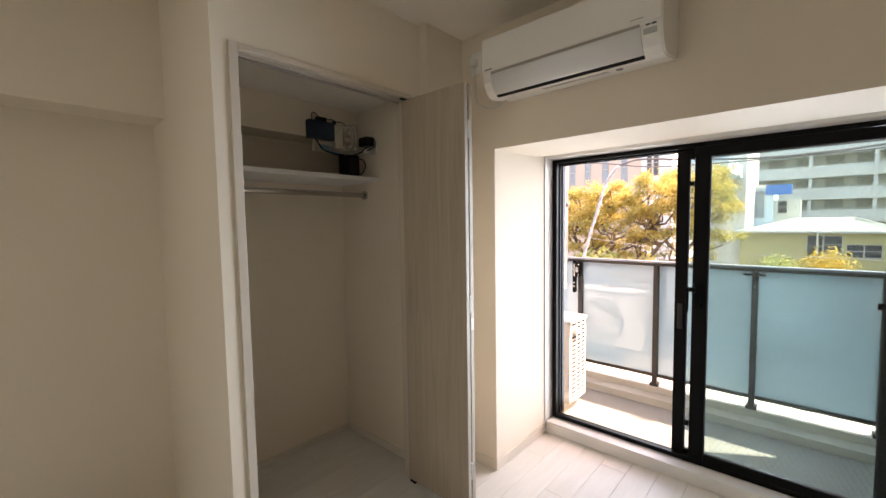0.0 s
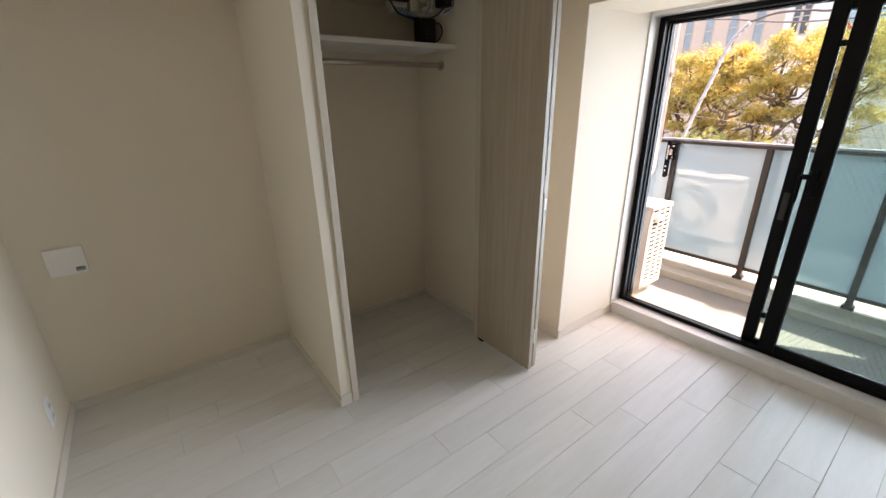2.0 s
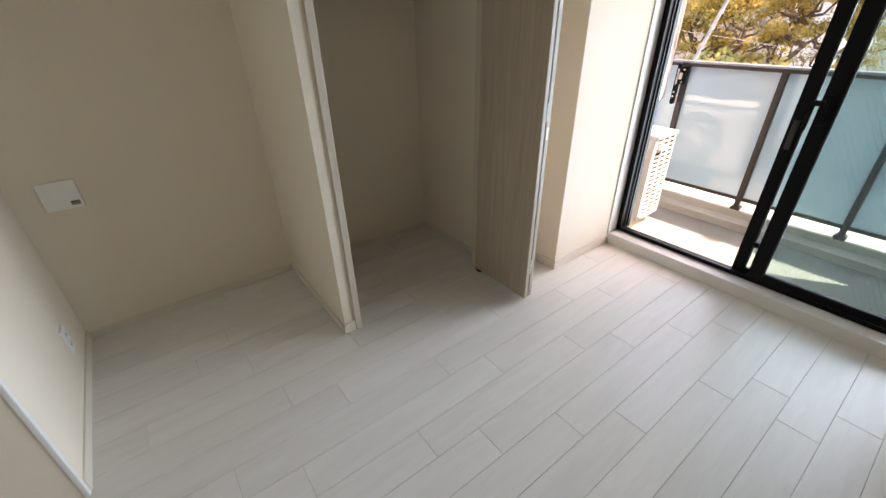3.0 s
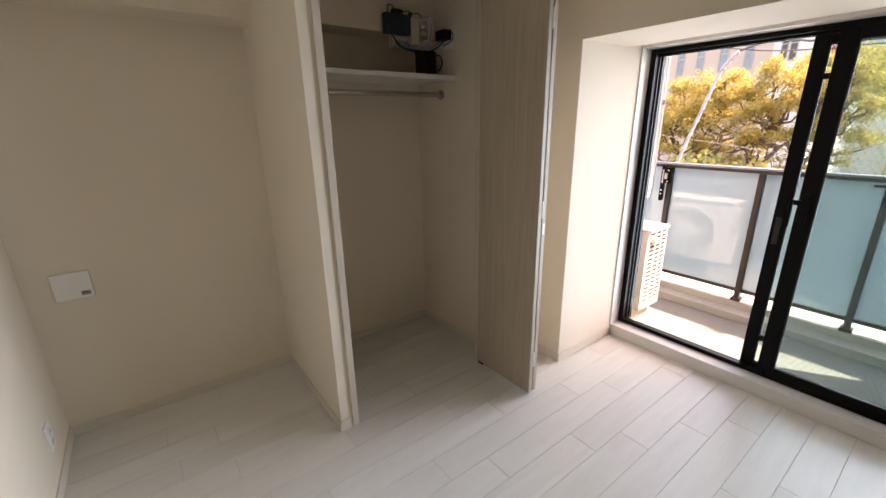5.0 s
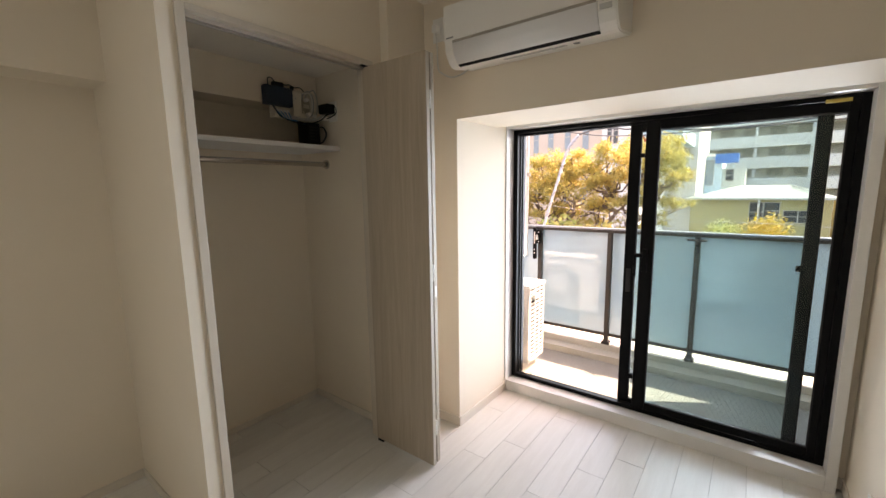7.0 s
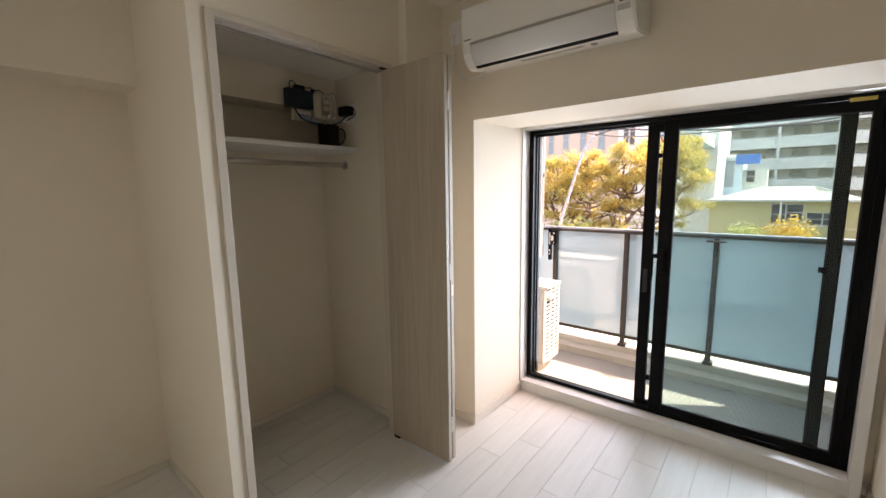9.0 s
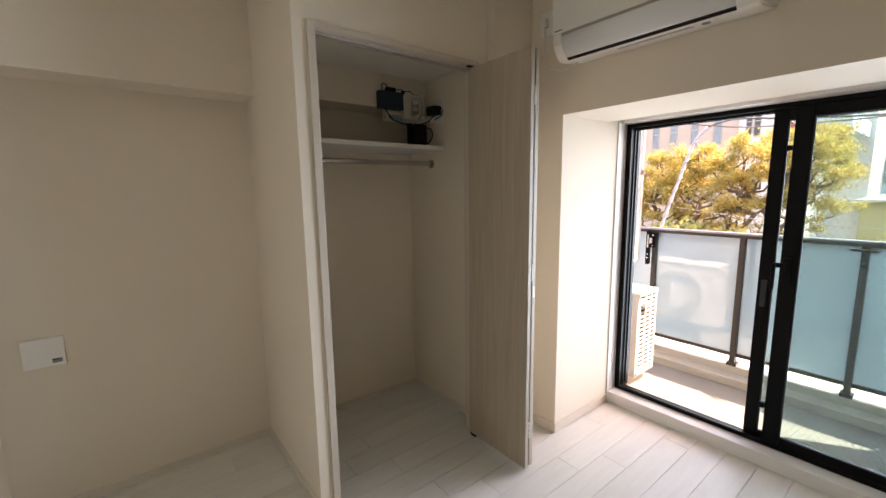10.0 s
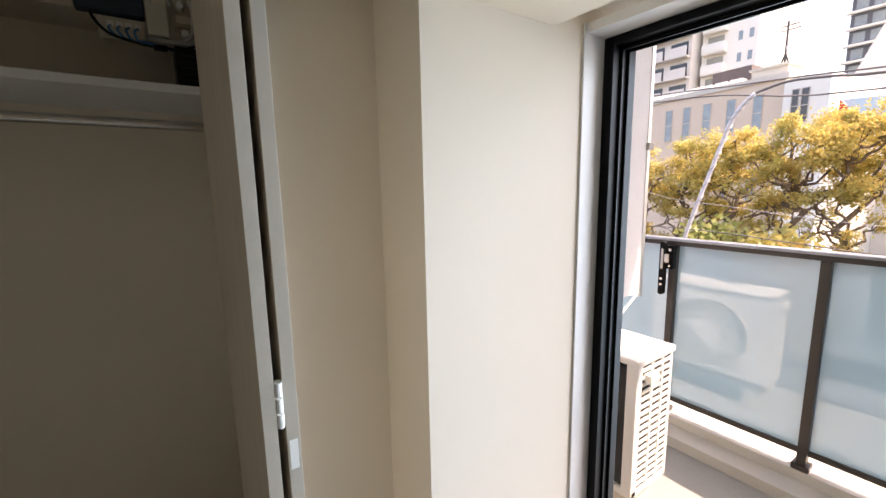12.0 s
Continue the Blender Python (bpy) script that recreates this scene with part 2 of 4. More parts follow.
def rod(bm, a, b, r0, r1=None, n=12):
    """A tapered round bar from a to b."""
    a, b = Vector(a), Vector(b)
    d = b - a
    m = Matrix.Translation((a + b) / 2) @ d.to_track_quat("Z", "Y").to_matrix().to_4x4()
    bmesh.ops.create_cone(bm, cap_ends=True, segments=n, radius1=r0, radius2=r0 if r1 is None else r1, depth=d.length, matrix=m)
    return bm


def tube(bm, pts, r, n=6):
    """A round cable along a smoothed row of points."""
    p = [Vector(q) for q in pts]
    path = []
    for i in range(len(p) - 1):
        p0, p1, p2, p3 = p[max(i - 1, 0)], p[i], p[i + 1], p[min(i + 2, len(p) - 1)]
        for k in range(6):
            t = k / 6
            path.append(0.5 * (2 * p1 + (p2 - p0) * t + (2 * p0 - 5 * p1 + 4 * p2 - p3) * t * t + (3 * p1 - p0 - 3 * p2 + p3) * t ** 3))
    path.append(p[-1])
    rings = []
    for i, c in enumerate(path):
        d = (path[min(i + 1, len(path) - 1)] - path[max(i - 1, 0)]).normalized()
        u = d.cross(Vector((0.31, 0.17, 0.93))).normalized()
        v = d.cross(u)
        rings.append([bm.verts.new(c + r * (math.cos(2 * math.pi * k / n) * u + math.sin(2 * math.pi * k / n) * v)) for k in range(n)])
    for a, b in zip(rings, rings[1:]):
        for k in range(n):
            bm.faces.new((a[k], a[(k + 1) % n], b[(k + 1) % n], b[k])).smooth = True
    bm.faces.new(rings[0][::-1])
    bm.faces.new(rings[-1])
    return bm


def extrude(bm, outline, lo, hi, axis="x"):
    """A prism: outline of (u, v) points, from lo to hi along the axis."""
    place = {"x": lambda u, v, w: (w, u, v), "y": lambda u, v, w: (u, w, v), "z": lambda u, v, w: (u, v, w)}[axis]
    a = [bm.verts.new(place(u, v, lo)) for u, v in outline]
    b = [bm.verts.new(place(u, v, hi)) for u, v in outline]
    fs = [bm.faces.new(a), bm.faces.new(b)]
    for i in range(len(a)):
        j = (i + 1) % len(a)
        fs.append(bm.faces.new((a[i], a[j], b[j], b[i])))
    bmesh.ops.recalc_face_normals(bm, faces=fs)
    return bm


ORIGIN = {}


def mesh_of(name, bm, material, at):
    bmesh.ops.translate(bm, verts=bm.verts, vec=-Vector(at))
    me = bpy.data.meshes.new(name)
    bm.to_mesh(me)
    bm.free()
    me.materials.append(material)
    return me


def whole(name, bm, material, label="", category="", group="", kind="", at=(0, 0, 0)):
    """A top-level thing that is one mesh."""
    ob = new(name, mesh_of(name, bm, material, at))
    ob.location = at
    ORIGIN[ob] = at
    return tagged(ob, label, category, group, kind)


def thing(name, at, label="", category="", group="", kind=""):
    """A top-level thing made of parts: an Empty at its base."""
    ob = new(name)
    ob.location = at
    ORIGIN[ob] = at
    return tagged(ob, label, category, group, kind)


def part(name, bm, material, parent, label=""):
    """One mesh under a thing or a part; coordinates are those of the world."""
    ob = new(name, mesh_of(name, bm, material, ORIGIN[parent]))
    ob.parent = parent
    ORIGIN[ob] = ORIGIN[parent]
    return tagged(ob, label)


def structure(name, rows, material=None, label="", category="wall"):
    return whole(name, boxes(*rows), material or PAPER, label, category, kind="structure")


# ---- the room's shell ----
CEIL = 2.432
YW, XC, XB = 1.872, -1.30, -2.08      # window-side wall, closet front, back wall
RL, RR = -1.030, 0.724                # sides of the window bay
EAST, SOUTH, YS = 1.9, -2.0, -0.485
structure("wall_west", [(XB - 0.12, XB, -2.1, 1.62, 0, CEIL)], label="off-white papered wall at the back of niche and closet")
structure("beam_niche", [(XB, -1.884, YS, 0.571, 1.887, CEIL)], label="papered beam box above the alcove", category="beam")
structure("beam_closet", [(XB, -1.885, 0.648, 1.60, 1.91, CEIL)], label="papered beam box inside the closet", category="beam")
structure("wall_closet_side", [(XB, XC, 0.571, 0.648, 0, CEIL)], label="off-white papered side wall of the closet")
structure("wall_closet_head", [(XC - 0.09, XC, 0.648, 1.605, 2.064, CEIL)], label="papered wall above the closet opening")
structure("wall_closet_right", [(XB - 0.12, XC - 0.001, 1.605, YW + 0.2, 0, CEIL), (XC - 0.09, XC, 1.512, 1.605, 0, 2.064)], label="papered wall between closet and window bay")
structure("column", [(-1.42, -1.246, 1.582, YW, 0, CEIL)], label="papered corner column beside the closet", category="column")
structure("ceiling_closet", [(-1.885, XC - 0.09, 0.648, 1.605, 2.105, 2.2)], CEILING, "pale ceiling inside the closet", "ceiling")
structure("wall_south", [(XB, -1.09, YS - 0.9, YS, 0, CEIL)], label="off-white papered wall of the alcove with power outlet")
structure("wall_room_back", [(-1.19, EAST, SOUTH - 0.12, SOUTH, 0, CEIL)], label="plain papered wall")
structure("wall_room_back_side", [(-1.31, -1.09, SOUTH - 0.12, YS - 0.9, 0, CEIL)], label="plain papered wall")
structure("wall_east", [(EAST, EAST + 0.12, SOUTH - 0.12, 2.75, 0, CEIL)], label="plain papered wall")
structure("wall_north", [
    (-1.6, RL, YW, 2.66, 0, 2.6), (RR, EAST, YW, 2.66, 0, 2.6),
    (0.69, RR, 2.50, 2.66, 0, 1.88),
    (RL, RR, YW, 2.30, 1.80, CEIL), (RL, RR, 2.30, 2.66, 1.88, 2.6)], label="off-white papered window wall with a deep bay")
structure("ceiling", [(XB - 0.12, EAST + 0.12, SOUTH - 0.12, 1.872, CEIL, CEIL + 0.15)], CEILING, "off-white papered ceiling", "ceiling")
whole("trim", boxes((-1.110, -1.087, YS - 0.012, YS + 0.005, 0, CEIL), bevel=0.004), TRIM_WHITE, "pale corner trim at the end of the alcove wall", "trim", kind="structure")


def skirting(rows):
    for r in rows:
        whole("baseboard", boxes(r, bevel=0.002), SKIRT, "pale wood-print skirting board along the wall", "baseboard", kind="structure")


T = 0.008
skirting([
    (XB, XB + T, YS + T, 0.571 - T, 0, 0.045), (XB, -1.110, YS, YS + T, 0, 0.058),
    (XB, XC + T, 0.571 - T, 0.571, 0, 0.045), (XC, XC + T, 0.571, 0.625, 0, 0.058),
    (XB, XB + T, 0.648, 1.605, 0, 0.035), (XB + T, XC - 0.09, 1.605 - T, 1.605, 0, 0.045),
    (-1.246, RL + T, YW - T, YW, 0, 0.058), (RL, RL + T, YW, 2.424, 0, 0.058),
    (-1.246, -1.246 + T, 1.582, YW - T, 0, 0.058),
    (RR - T, RR, YW, 2.50, 0, 0.058), (0.69, RR - T, 2.50 - T, 2.50, 0, 0.058), (RR - T, EAST, YW - T, YW, 0, 0.058)])

# ---- window ----
window = thing("window_1", (-0.2, 2.52, 0), "black aluminium sliding window, one half slid open", "window", kind="structure")
casing = boxes((RL, -1.0235, 2.425, 2.60, 0.0, 1.832), (0.6505, 0.69, 2.435, 2.60, 0.0, 1.832), (-1.0235, 0.6505, 2.435, 2.60, 1.805, 1.832), bevel=0.002)
part("casing", casing, TRIM_WHITE, window, "white window casing")
part("sill", boxes((-1.0235, 0.6505, 2.435, 2.557, 0.0, 0.074), (-1.0235, 0.6505, 2.557, 2.66, 0.0, 0.029), bevel=0.004), TRIM_WHITE, window, "white raised sill board")
fr = boxes((-1.023, -0.992, 2.52, 2.64, 0.075, 1.804), (0.619, 0.650, 2.52, 2.64, 0.075, 1.804), (-0.992, 0.619, 2.52, 2.64, 1.781, 1.804), (-0.992, 0.619, 2.52, 2.557, 0.075, 0.100), (-0.992, 0.619, 2.557, 2.64, 0.030, 0.058), bevel=0.002)
for d in (2.5575, 2.593):
    box(fr, -0.992, -0.984, d, d + 0.006, 0.10, 1.781)
    box(fr, -0.992, 0.619, d, d + 0.006, 0.058, 0.100 if d < 2.56 else 0.078)
    box(fr, -0.992, 0.619, d, d + 0.006, 1.769, 1.781)
part("window_frame", fr, BLACK, window)
part("outer_sill", boxes((-1.2, 0.9, 2.641, 2.685, -0.02, 0.020), bevel=0.003), BLACK, window)


def sash(name, x0, x1, y0, wide_left, wide_right, z0=0.101):
    y1, z1 = y0 + 0.030, 1.780
    bm = boxes((x0, x0 + wide_left, y0, y1, z0, z1), (x1 - wide_right, x1, y0, y1, z0, z1), (x0 + wide_left, x1 - wide_right, y0, y1, z0, z0 + 0.040), (x0 + wide_left, x1 - wide_right, y0, y1, z1 - 0.050, z1), bevel=0.003)
    s = part(name, bm, BLACK, window)
    a, b, c, d, y = x0 + wide_left, x1 - wide_right, z0 + 0.040, z1 - 0.050, (y0 + y1) / 2
    pane = part("pane", boxes((a, b, y - 0.003, y + 0.003, c, d)), GLASS, s, "greenish wired glass pane")
    pane.visible_shadow = False
    bm = bmesh.new()
    step = 0.026
    w, hgt, q = b - a, d - c, 0.0003
    tan = 1.75
    for sign in (1, -1):
        k = -hgt / tan
        while k < w:
            u0, u1 = max(k, 0), min(k + hgt / tan, w)
            if u1 > u0:
                p = [(a + u, (c + (u - k) * tan) if sign > 0 else (d - (u - k) * tan)) for u in (u0, u1)]
                (xa, za), (xb, zb) = p
                v = [bm.verts.new(t) for t in ((xa - q, y, za), (xa + q, y, za), (xb + q, y, zb), (xb - q, y, zb))]
                bm.faces.new(v)
            k += step
    part("wire_mesh", bm, WIRE, s, "fine diamond wire mesh in the glass")
    bead = boxes((a, a + 0.006, y - 0.012, y - 0.003, c, d), (b - 0.006, b, y - 0.012, y - 0.003, c, d), (a, b, y - 0.012, y - 0.003, c, c + 0.006), (a, b, y - 0.012, y - 0.003, d - 0.006, d))
    part("glazing_bead", bead, RUBBER, s)
    return s


inner = sash("sliding_sash", -0.213, 0.618, 2.523, 0.068, 0.032)
outer = sash("sliding_sash", -0.304, 0.545, 2.564, 0.058, 0.050, 0.079)
latch = boxes((-0.200, -0.170, 2.505, 2.523, 0.94, 1.07), bevel=0.004)
box(latch, -0.235, -0.192, 2.497, 2.509, 1.02, 1.045, bevel=0.003)
box(latch, -0.239, -0.223, 2.491, 2.507, 0.91, 1.04, bevel=0.005)
part("crescent_latch", latch, BLACK, inner)
part("stopper", boxes((-0.235, -0.212, 2.509, 2.529, 0.28, 0.31), bevel=0.003), BLACK, inner)
part("stopper", boxes((-0.235, -0.212, 2.509, 2.529, 1.58, 1.605), bevel=0.003), BLACK, inner)
part("finger_pull", boxes((-0.288, -0.262, 2.556, 2.562, 0.80, 0.94), bevel=0.004), RUBBER, outer)
part("finger_pull", boxes((0.470, 0.510, 2.551, 2.563, 1.005, 1.035), bevel=0.004), BLACK, outer)
part("label_strip", boxes((0.505, 0.590, 2.517, 2.5205, 1.772, 1.788)), YELLOW_LABEL, window, "small yellow sticker on the frame")

# ---- closet joinery ----
frame_closet = thing("closet_frame", (XC, 1.07, 0), "pale wood-print frame round the closet opening", "door frame", kind="structure")
part("jamb", boxes((XC - 0.10, XC + 0.012, 0.626, 0.658, 0, 2.064), bevel=0.003), TRIM, frame_closet)
part("jamb", boxes((XC - 0.10, XC + 0.012, 1.503, 1.512, 0, 2.064), bevel=0.003), TRIM, frame_closet)
part("head", boxes((XC - 0.10, XC + 0.012, 0.658, 1.503, 2.040, 2.064), bevel=0.003), TRIM, frame_closet)
part("door_track", boxes((XC - 0.056, XC - 0.044, 0.658, 1.476, 2.026, 2.040), (XC - 0.030, XC - 0.018, 0.658, 1.476, 2.026, 2.040), (XC - 0.044, XC - 0.030, 0.658, 1.476, 2.036, 2.040), bevel=0.0015), ALU, frame_closet, "aluminium folding-door track")

bifold = thing("folding_door", (-1.12, 1.48, 0), "grey-beige wood-grain folding closet door, folded open", "door")
leaf_a = part("door_leaf", boxes((-1.335, -0.920, 1.480, 1.501, 0.015, 2.036), bevel=0.0015), DOOR, bifold)
leaf_b = part("door_leaf", boxes((-1.284, -0.924, 1.516, 1.537, 0.015, 2.036), bevel=0.0015), DOOR, bifold)
part("edge_strip", boxes((-0.922, -0.918, 1.4795, 1.5015, 0.016, 2.035), bevel=0.001), DOOR_EDGE, leaf_a)
part("edge_strip", boxes((-0.926, -0.922, 1.5155, 1.5375, 0.016, 2.035), bevel=0.001), DOOR_EDGE, leaf_b)
for z in (0.214, 1.024, 1.832):
    hinge = boxes((-0.935, -0.9215, 1.5018, 1.5152, z - 0.040, z + 0.040), bevel=0.001)
    for dz in (-0.028, 0.0, 0.028):
        rod(hinge, (-0.921, 1.5085, z + dz - 0.012), (-0.921, 1.5085, z + dz + 0.012), 0.0052, n=10)
    part("hinge", hinge, WHITE_PLASTIC, bifold, "white hinge between the leaves")
part("sticker", boxes((-0.9215, -0.9212, 1.519, 1.533, 0.90, 0.955)), WHITE_PLASTIC, leaf_b, "small white printed sticker")
part("pivot", boxes((-1.330, -1.29, 1.481, 1.499, 0.0, 0.016)), BLACK, bifold, "black floor pivot")
part("top_pivot", boxes((-1.33, -1.30, 1.45, 1.49, 2.036, 2.046)), BLACK, bifold)

shelf = whole("closet_shelf", boxes((XB, -1.690, 0.648, 1.605, 1.660, 1.684), bevel=0.002), SHELF, "white hat shelf across the closet", "shelf", at=(-1.86, 1.13, 1.660))
part("print_bar", boxes((-1.725, -1.715, 1.425, 1.485, 1.6838, 1.6845), (-1.725, -1.718, 1.492, 1.525, 1.6838, 1.6845)), PRINT, shelf, "small dark printed marks")
rail = thing("clothes_rail", (-1.827, 1.13, 1.578), "brushed steel clothes rail under the shelf", "clothes rail")
part("bar", rod(bmesh.new(), (-1.827, 0.650, 1.586), (-1.827, 1.603, 1.586), 0.0145, n=20), CHROME, rail)
for y0, y1 in ((0.648, 0.660), (1.593, 1.605)):
    b = rod(bmesh.new(), (-1.827, y0, 1.586), (-1.827, y1, 1.586), 0.027, n=24)
    part("flange", b, CHROME, rail)

# ---- network board in the closet ----
XBm = -1.885
net = thing("network_board", (XBm, 1.42, 1.80), "home network board with coax splitter and loose cables", "network equipment")
part("base_plate", boxes((XBm, XBm + 0.012, 1.285, 1.555, 1.835, 2.005), bevel=0.003), CREAM, net, "cream mounting plate")
part("modem", boxes((XBm + 0.012, XBm + 0.055, 1.240, 1.402, 1.897, 1.997), bevel=0.004), BLUE_BOX, net, "dark navy modem box")
part("terminal", boxes((XBm + 0.012, XBm + 0.05, 1.405, 1.460, 1.852, 1.988), bevel=0.005), CREAM, net, "cream terminal unit")
part("terminal_screw", rod(bmesh.new(), (XBm + 0.049, 1.42, 1.948), (XBm + 0.052, 1.42, 1.948), 0.004, n=10), GREY_CABLE, net)
jack = boxes((XBm + 0.012, XBm + 0.028, 1.300, 1.398, 1.840, 1.893), bevel=0.003)
part("jack_block", jack, CREAM, net)
for k in range(4):
    part("jack", boxes((XBm + 0.027, XBm + 0.0295, 1.308 + 0.022 * k, 1.324 + 0.022 * k, 1.866, 1.882)), WHITE_PLASTIC, net)
sp = boxes((XBm + 0.012, XBm + 0.030, 1.476, 1.530, 1.895, 1.945), bevel=0.003)
for y in (1.484, 1.503, 1.522):
    rod(sp, (XBm + 0.022, y, 1.945), (XBm + 0.022, y, 1.962), 0.006, n=8)
    rod(sp, (XBm + 0.022, y, 1.878), (XBm + 0.022, y, 1.895), 0.006, n=8)
part("splitter", sp, BRASS, net, "metal coax splitter")
part("splitter_label", boxes((XBm + 0.0298, XBm + 0.0306, 1.484, 1.524, 1.908, 1.930)), CREAM, net)
for y, z in ((1.495, 1.952), (1.503, 1.872), (1.541, 1.866)):
    part("connector", rod(bmesh.new(), (XBm + 0.030, y, z), (XBm + 0.058, y, z), 0.010, n=14), WHITE_PLASTIC, net, "white coax connector")
for k, (a, top, c) in enumerate(((1.480, 2.000, 1.530), (1.490, 1.990, 1.545), (1.503, 2.008, 1.556), (1.470, 1.985, 1.520))):
    part("coax_cable", tube(bmesh.new(), [(XBm + 0.03, a, 1.955), (XBm + 0.045, a - 0.006, 1.980), (XBm + 0.055 + 0.006 * k, (a + c) / 2, top), (XBm + 0.06, c, 1.970), (XBm + 0.055, c + 0.006, 1.915), (XBm + 0.045, c - 0.004, 1.868), (XBm + 0.035, c - 0.05, 1.846 - 0.003 * k), (XBm + 0.030, 1.41, 1.843 - 0.003 * k)], 0.0036), (GREY_CABLE, CREAM, GREY_CABLE, WHITE_CABLE)[k], net)
for k in range(3):
    part("grey_lead", tube(bmesh.new(), [(XBm + 0.028, 1.40, 1.846 + 0.004 * k), (XBm + 0.05, 1.46, 1.835 + 0.004 * k), (XBm + 0.07, 1.53, 1.838 + 0.005 * k), (XBm + 0.10, 1.565, 1.862 + 0.004 * k), (XBm + 0.13, 1.590, 1.880)], 0.0034), GREY_CABLE, net)
for k in range(4):
    part("patch_cable", tube(bmesh.new(), [(XBm + 0.030, 1.316 + 0.022 * k, 1.868), (XBm + 0.060, 1.312 + 0.020 * k, 1.850), (XBm + 0.065, 1.335 + 0.015 * k, 1.828 - 0.002 * k), (XBm + 0.065, 1.395, 1.816 + 0.003 * k), (XBm + 0.062, 1.45, 1.815), (XBm + 0.055, 1.49, 1.80)], 0.0033), BLUE_CABLE, net, "blue patch cable")
part("power_cable", tube(bmesh.new(), [(XBm + 0.045, 1.262, 1.997), (XBm + 0.045, 1.262, 2.030), (XBm + 0.045, 1.283, 2.036), (XBm + 0.045, 1.305, 2.015)], 0.0028), BLACK_DEV, net, "black power cable")
part("power_cable", tube(bmesh.new(), [(XBm + 0.04, 1.350, 2.016), (XBm + 0.04, 1.372, 2.014), (XBm + 0.03, 1.40, 2.022), (XBm + 0.03, 1.43, 2.012), (XBm + 0.03, 1.465, 2.018), (XBm + 0.03, 1.492, 2.002)], 0.0028), BLACK_DEV, net, "black power cable")
part("cable_plug", boxes((XBm + 0.02, XBm + 0.052, 1.292, 1.355, 1.996, 2.022), bevel=0.008), BLACK_DEV, net)
part("cable_plug", boxes((XBm + 0.03, XBm + 0.05, 1.400, 1.416, 1.992, 2.014), bevel=0.003), BLACK_DEV, net)
part("cable_plug", boxes((XBm + 0.055, XBm + 0.075, 1.415, 1.450, 1.806, 1.822), bevel=0.004), BLACK_DEV, net)
part("black_cable", tube(bmesh.new(), [(XBm + 0.05, 1.275, 1.897), (XBm + 0.07, 1.280, 1.870), (XBm + 0.07, 1.310, 1.835), (XBm + 0.07, 1.37, 1.818), (XBm + 0.07, 1.43, 1.813), (XBm + 0.08, 1.50, 1.818), (XBm + 0.11, 1.545, 1.840), (XBm + 0.14, 1.570, 1.875)], 0.0042), BLACK_DEV, net)

router = thing("router", (-1.84, 1.52, 1.684), "black upright router standing on the closet shelf", "router")
part("body", boxes((-1.90, -1.80, 1.466, 1.550, 1.684, 1.822), bevel=0.006), BLACK_DEV, router)
part("cable", tube(bmesh.new(), [(-1.82, 1.548, 1.80), (-1.80, 1.575, 1.80), (-1.79, 1.585, 1.76), (-1.80, 1.570, 1.72), (-1.81, 1.548, 1.705)], 0.004), BLACK_DEV, router)
for k in range(5):
    part("vent", boxes((-1.7998, -1.7985, 1.478, 1.538, 1.722 + 0.018 * k, 1.727 + 0.018 * k)), RUBBER, router)

plug = thing("power_adapter", (-1.73, 1.60, 1.87), "black power adapter plugged into a wall outlet", "power adapter")
part("outlet_plate", boxes((-1.775, -1.70, 1.597, 1.605, 1.83, 1.945), bevel=0.003), WHITE_PLASTIC, plug, "white outlet plate")
part("adapter", boxes((-1.795, -1.71, 1.540, 1.597, 1.872, 1.926), bevel=0.008), BLACK_DEV, plug)
part("cord", tube(bmesh.new(), [(-1.72, 1.56, 1.905), (-1.70, 1.57, 1.92), (-1.69, 1.585, 1.90), (-1.70, 1.59, 1.87), (-1.76, 1.58, 1.85), (-1.80, 1.56, 1.84)], 0.003), BLACK_DEV, plug)
part("white_plug", boxes((-1.80, -1.765, 1.56, 1.597, 1.84, 1.862), bevel=0.004), WHITE_PLASTIC, plug)

# ---- plates and outlets ----
plate = thing("wall_plate", (XB, -0.319, 0.68), "square white media outlet cover on the wall", "wall plate")
part("cover", boxes((XB, XB + 0.012, -0.387, -0.251, 0.683, 0.810), bevel=0.003), WHITE_PLASTIC, plate)
part("label", boxes((XB + 0.0118, XB + 0.0128, -0.295, -0.262, 0.697, 0.716)), PRINT, plate, "small grey printed label")
part("label", boxes((XB + 0.0118, XB + 0.0130, -0.293, -0.272, 0.710, 0.714)), BLACK_DEV, plate)
out = thing("power_outlet", (-1.757, YS, 0.17), "white double power outlet on the wall", "outlet")
part("cover", boxes((-1.795, -1.720, YS, YS + 0.008, 0.168, 0.288), bevel=0.003), WHITE_PLASTIC, out)
for z in (0.202, 0.252):
    part("socket", boxes((-1.775, -1.740, YS + 0.007, YS + 0.010, z - 0.018, z + 0.018), bevel=0.001), TRIM_WHITE, out)
    part("slot", boxes((-1.768, -1.765, YS + 0.0098, YS + 0.0105, z - 0.006, z + 0.006), (-1.752, -1.749, YS + 0.0098, YS + 0.0105, z - 0.006, z + 0.006)), BLACK_DEV, out)
bay_out = thing("power_outlet", (RR, 2.05, 0.12), "white wall outlet low in the window bay", "outlet")
part("cover", boxes((RR - 0.008, RR, 2.01, 2.08, 0.14, 0.26), bevel=0.003), WHITE_PLASTIC, bay_out)

# ---- wall air conditioner ----
ac = thing("air_conditioner", (-0.545, YW, 2.0), "white wall-mounted split air conditioner, flap slightly open", "air conditioner")
AL, AR = -0.936, -0.158
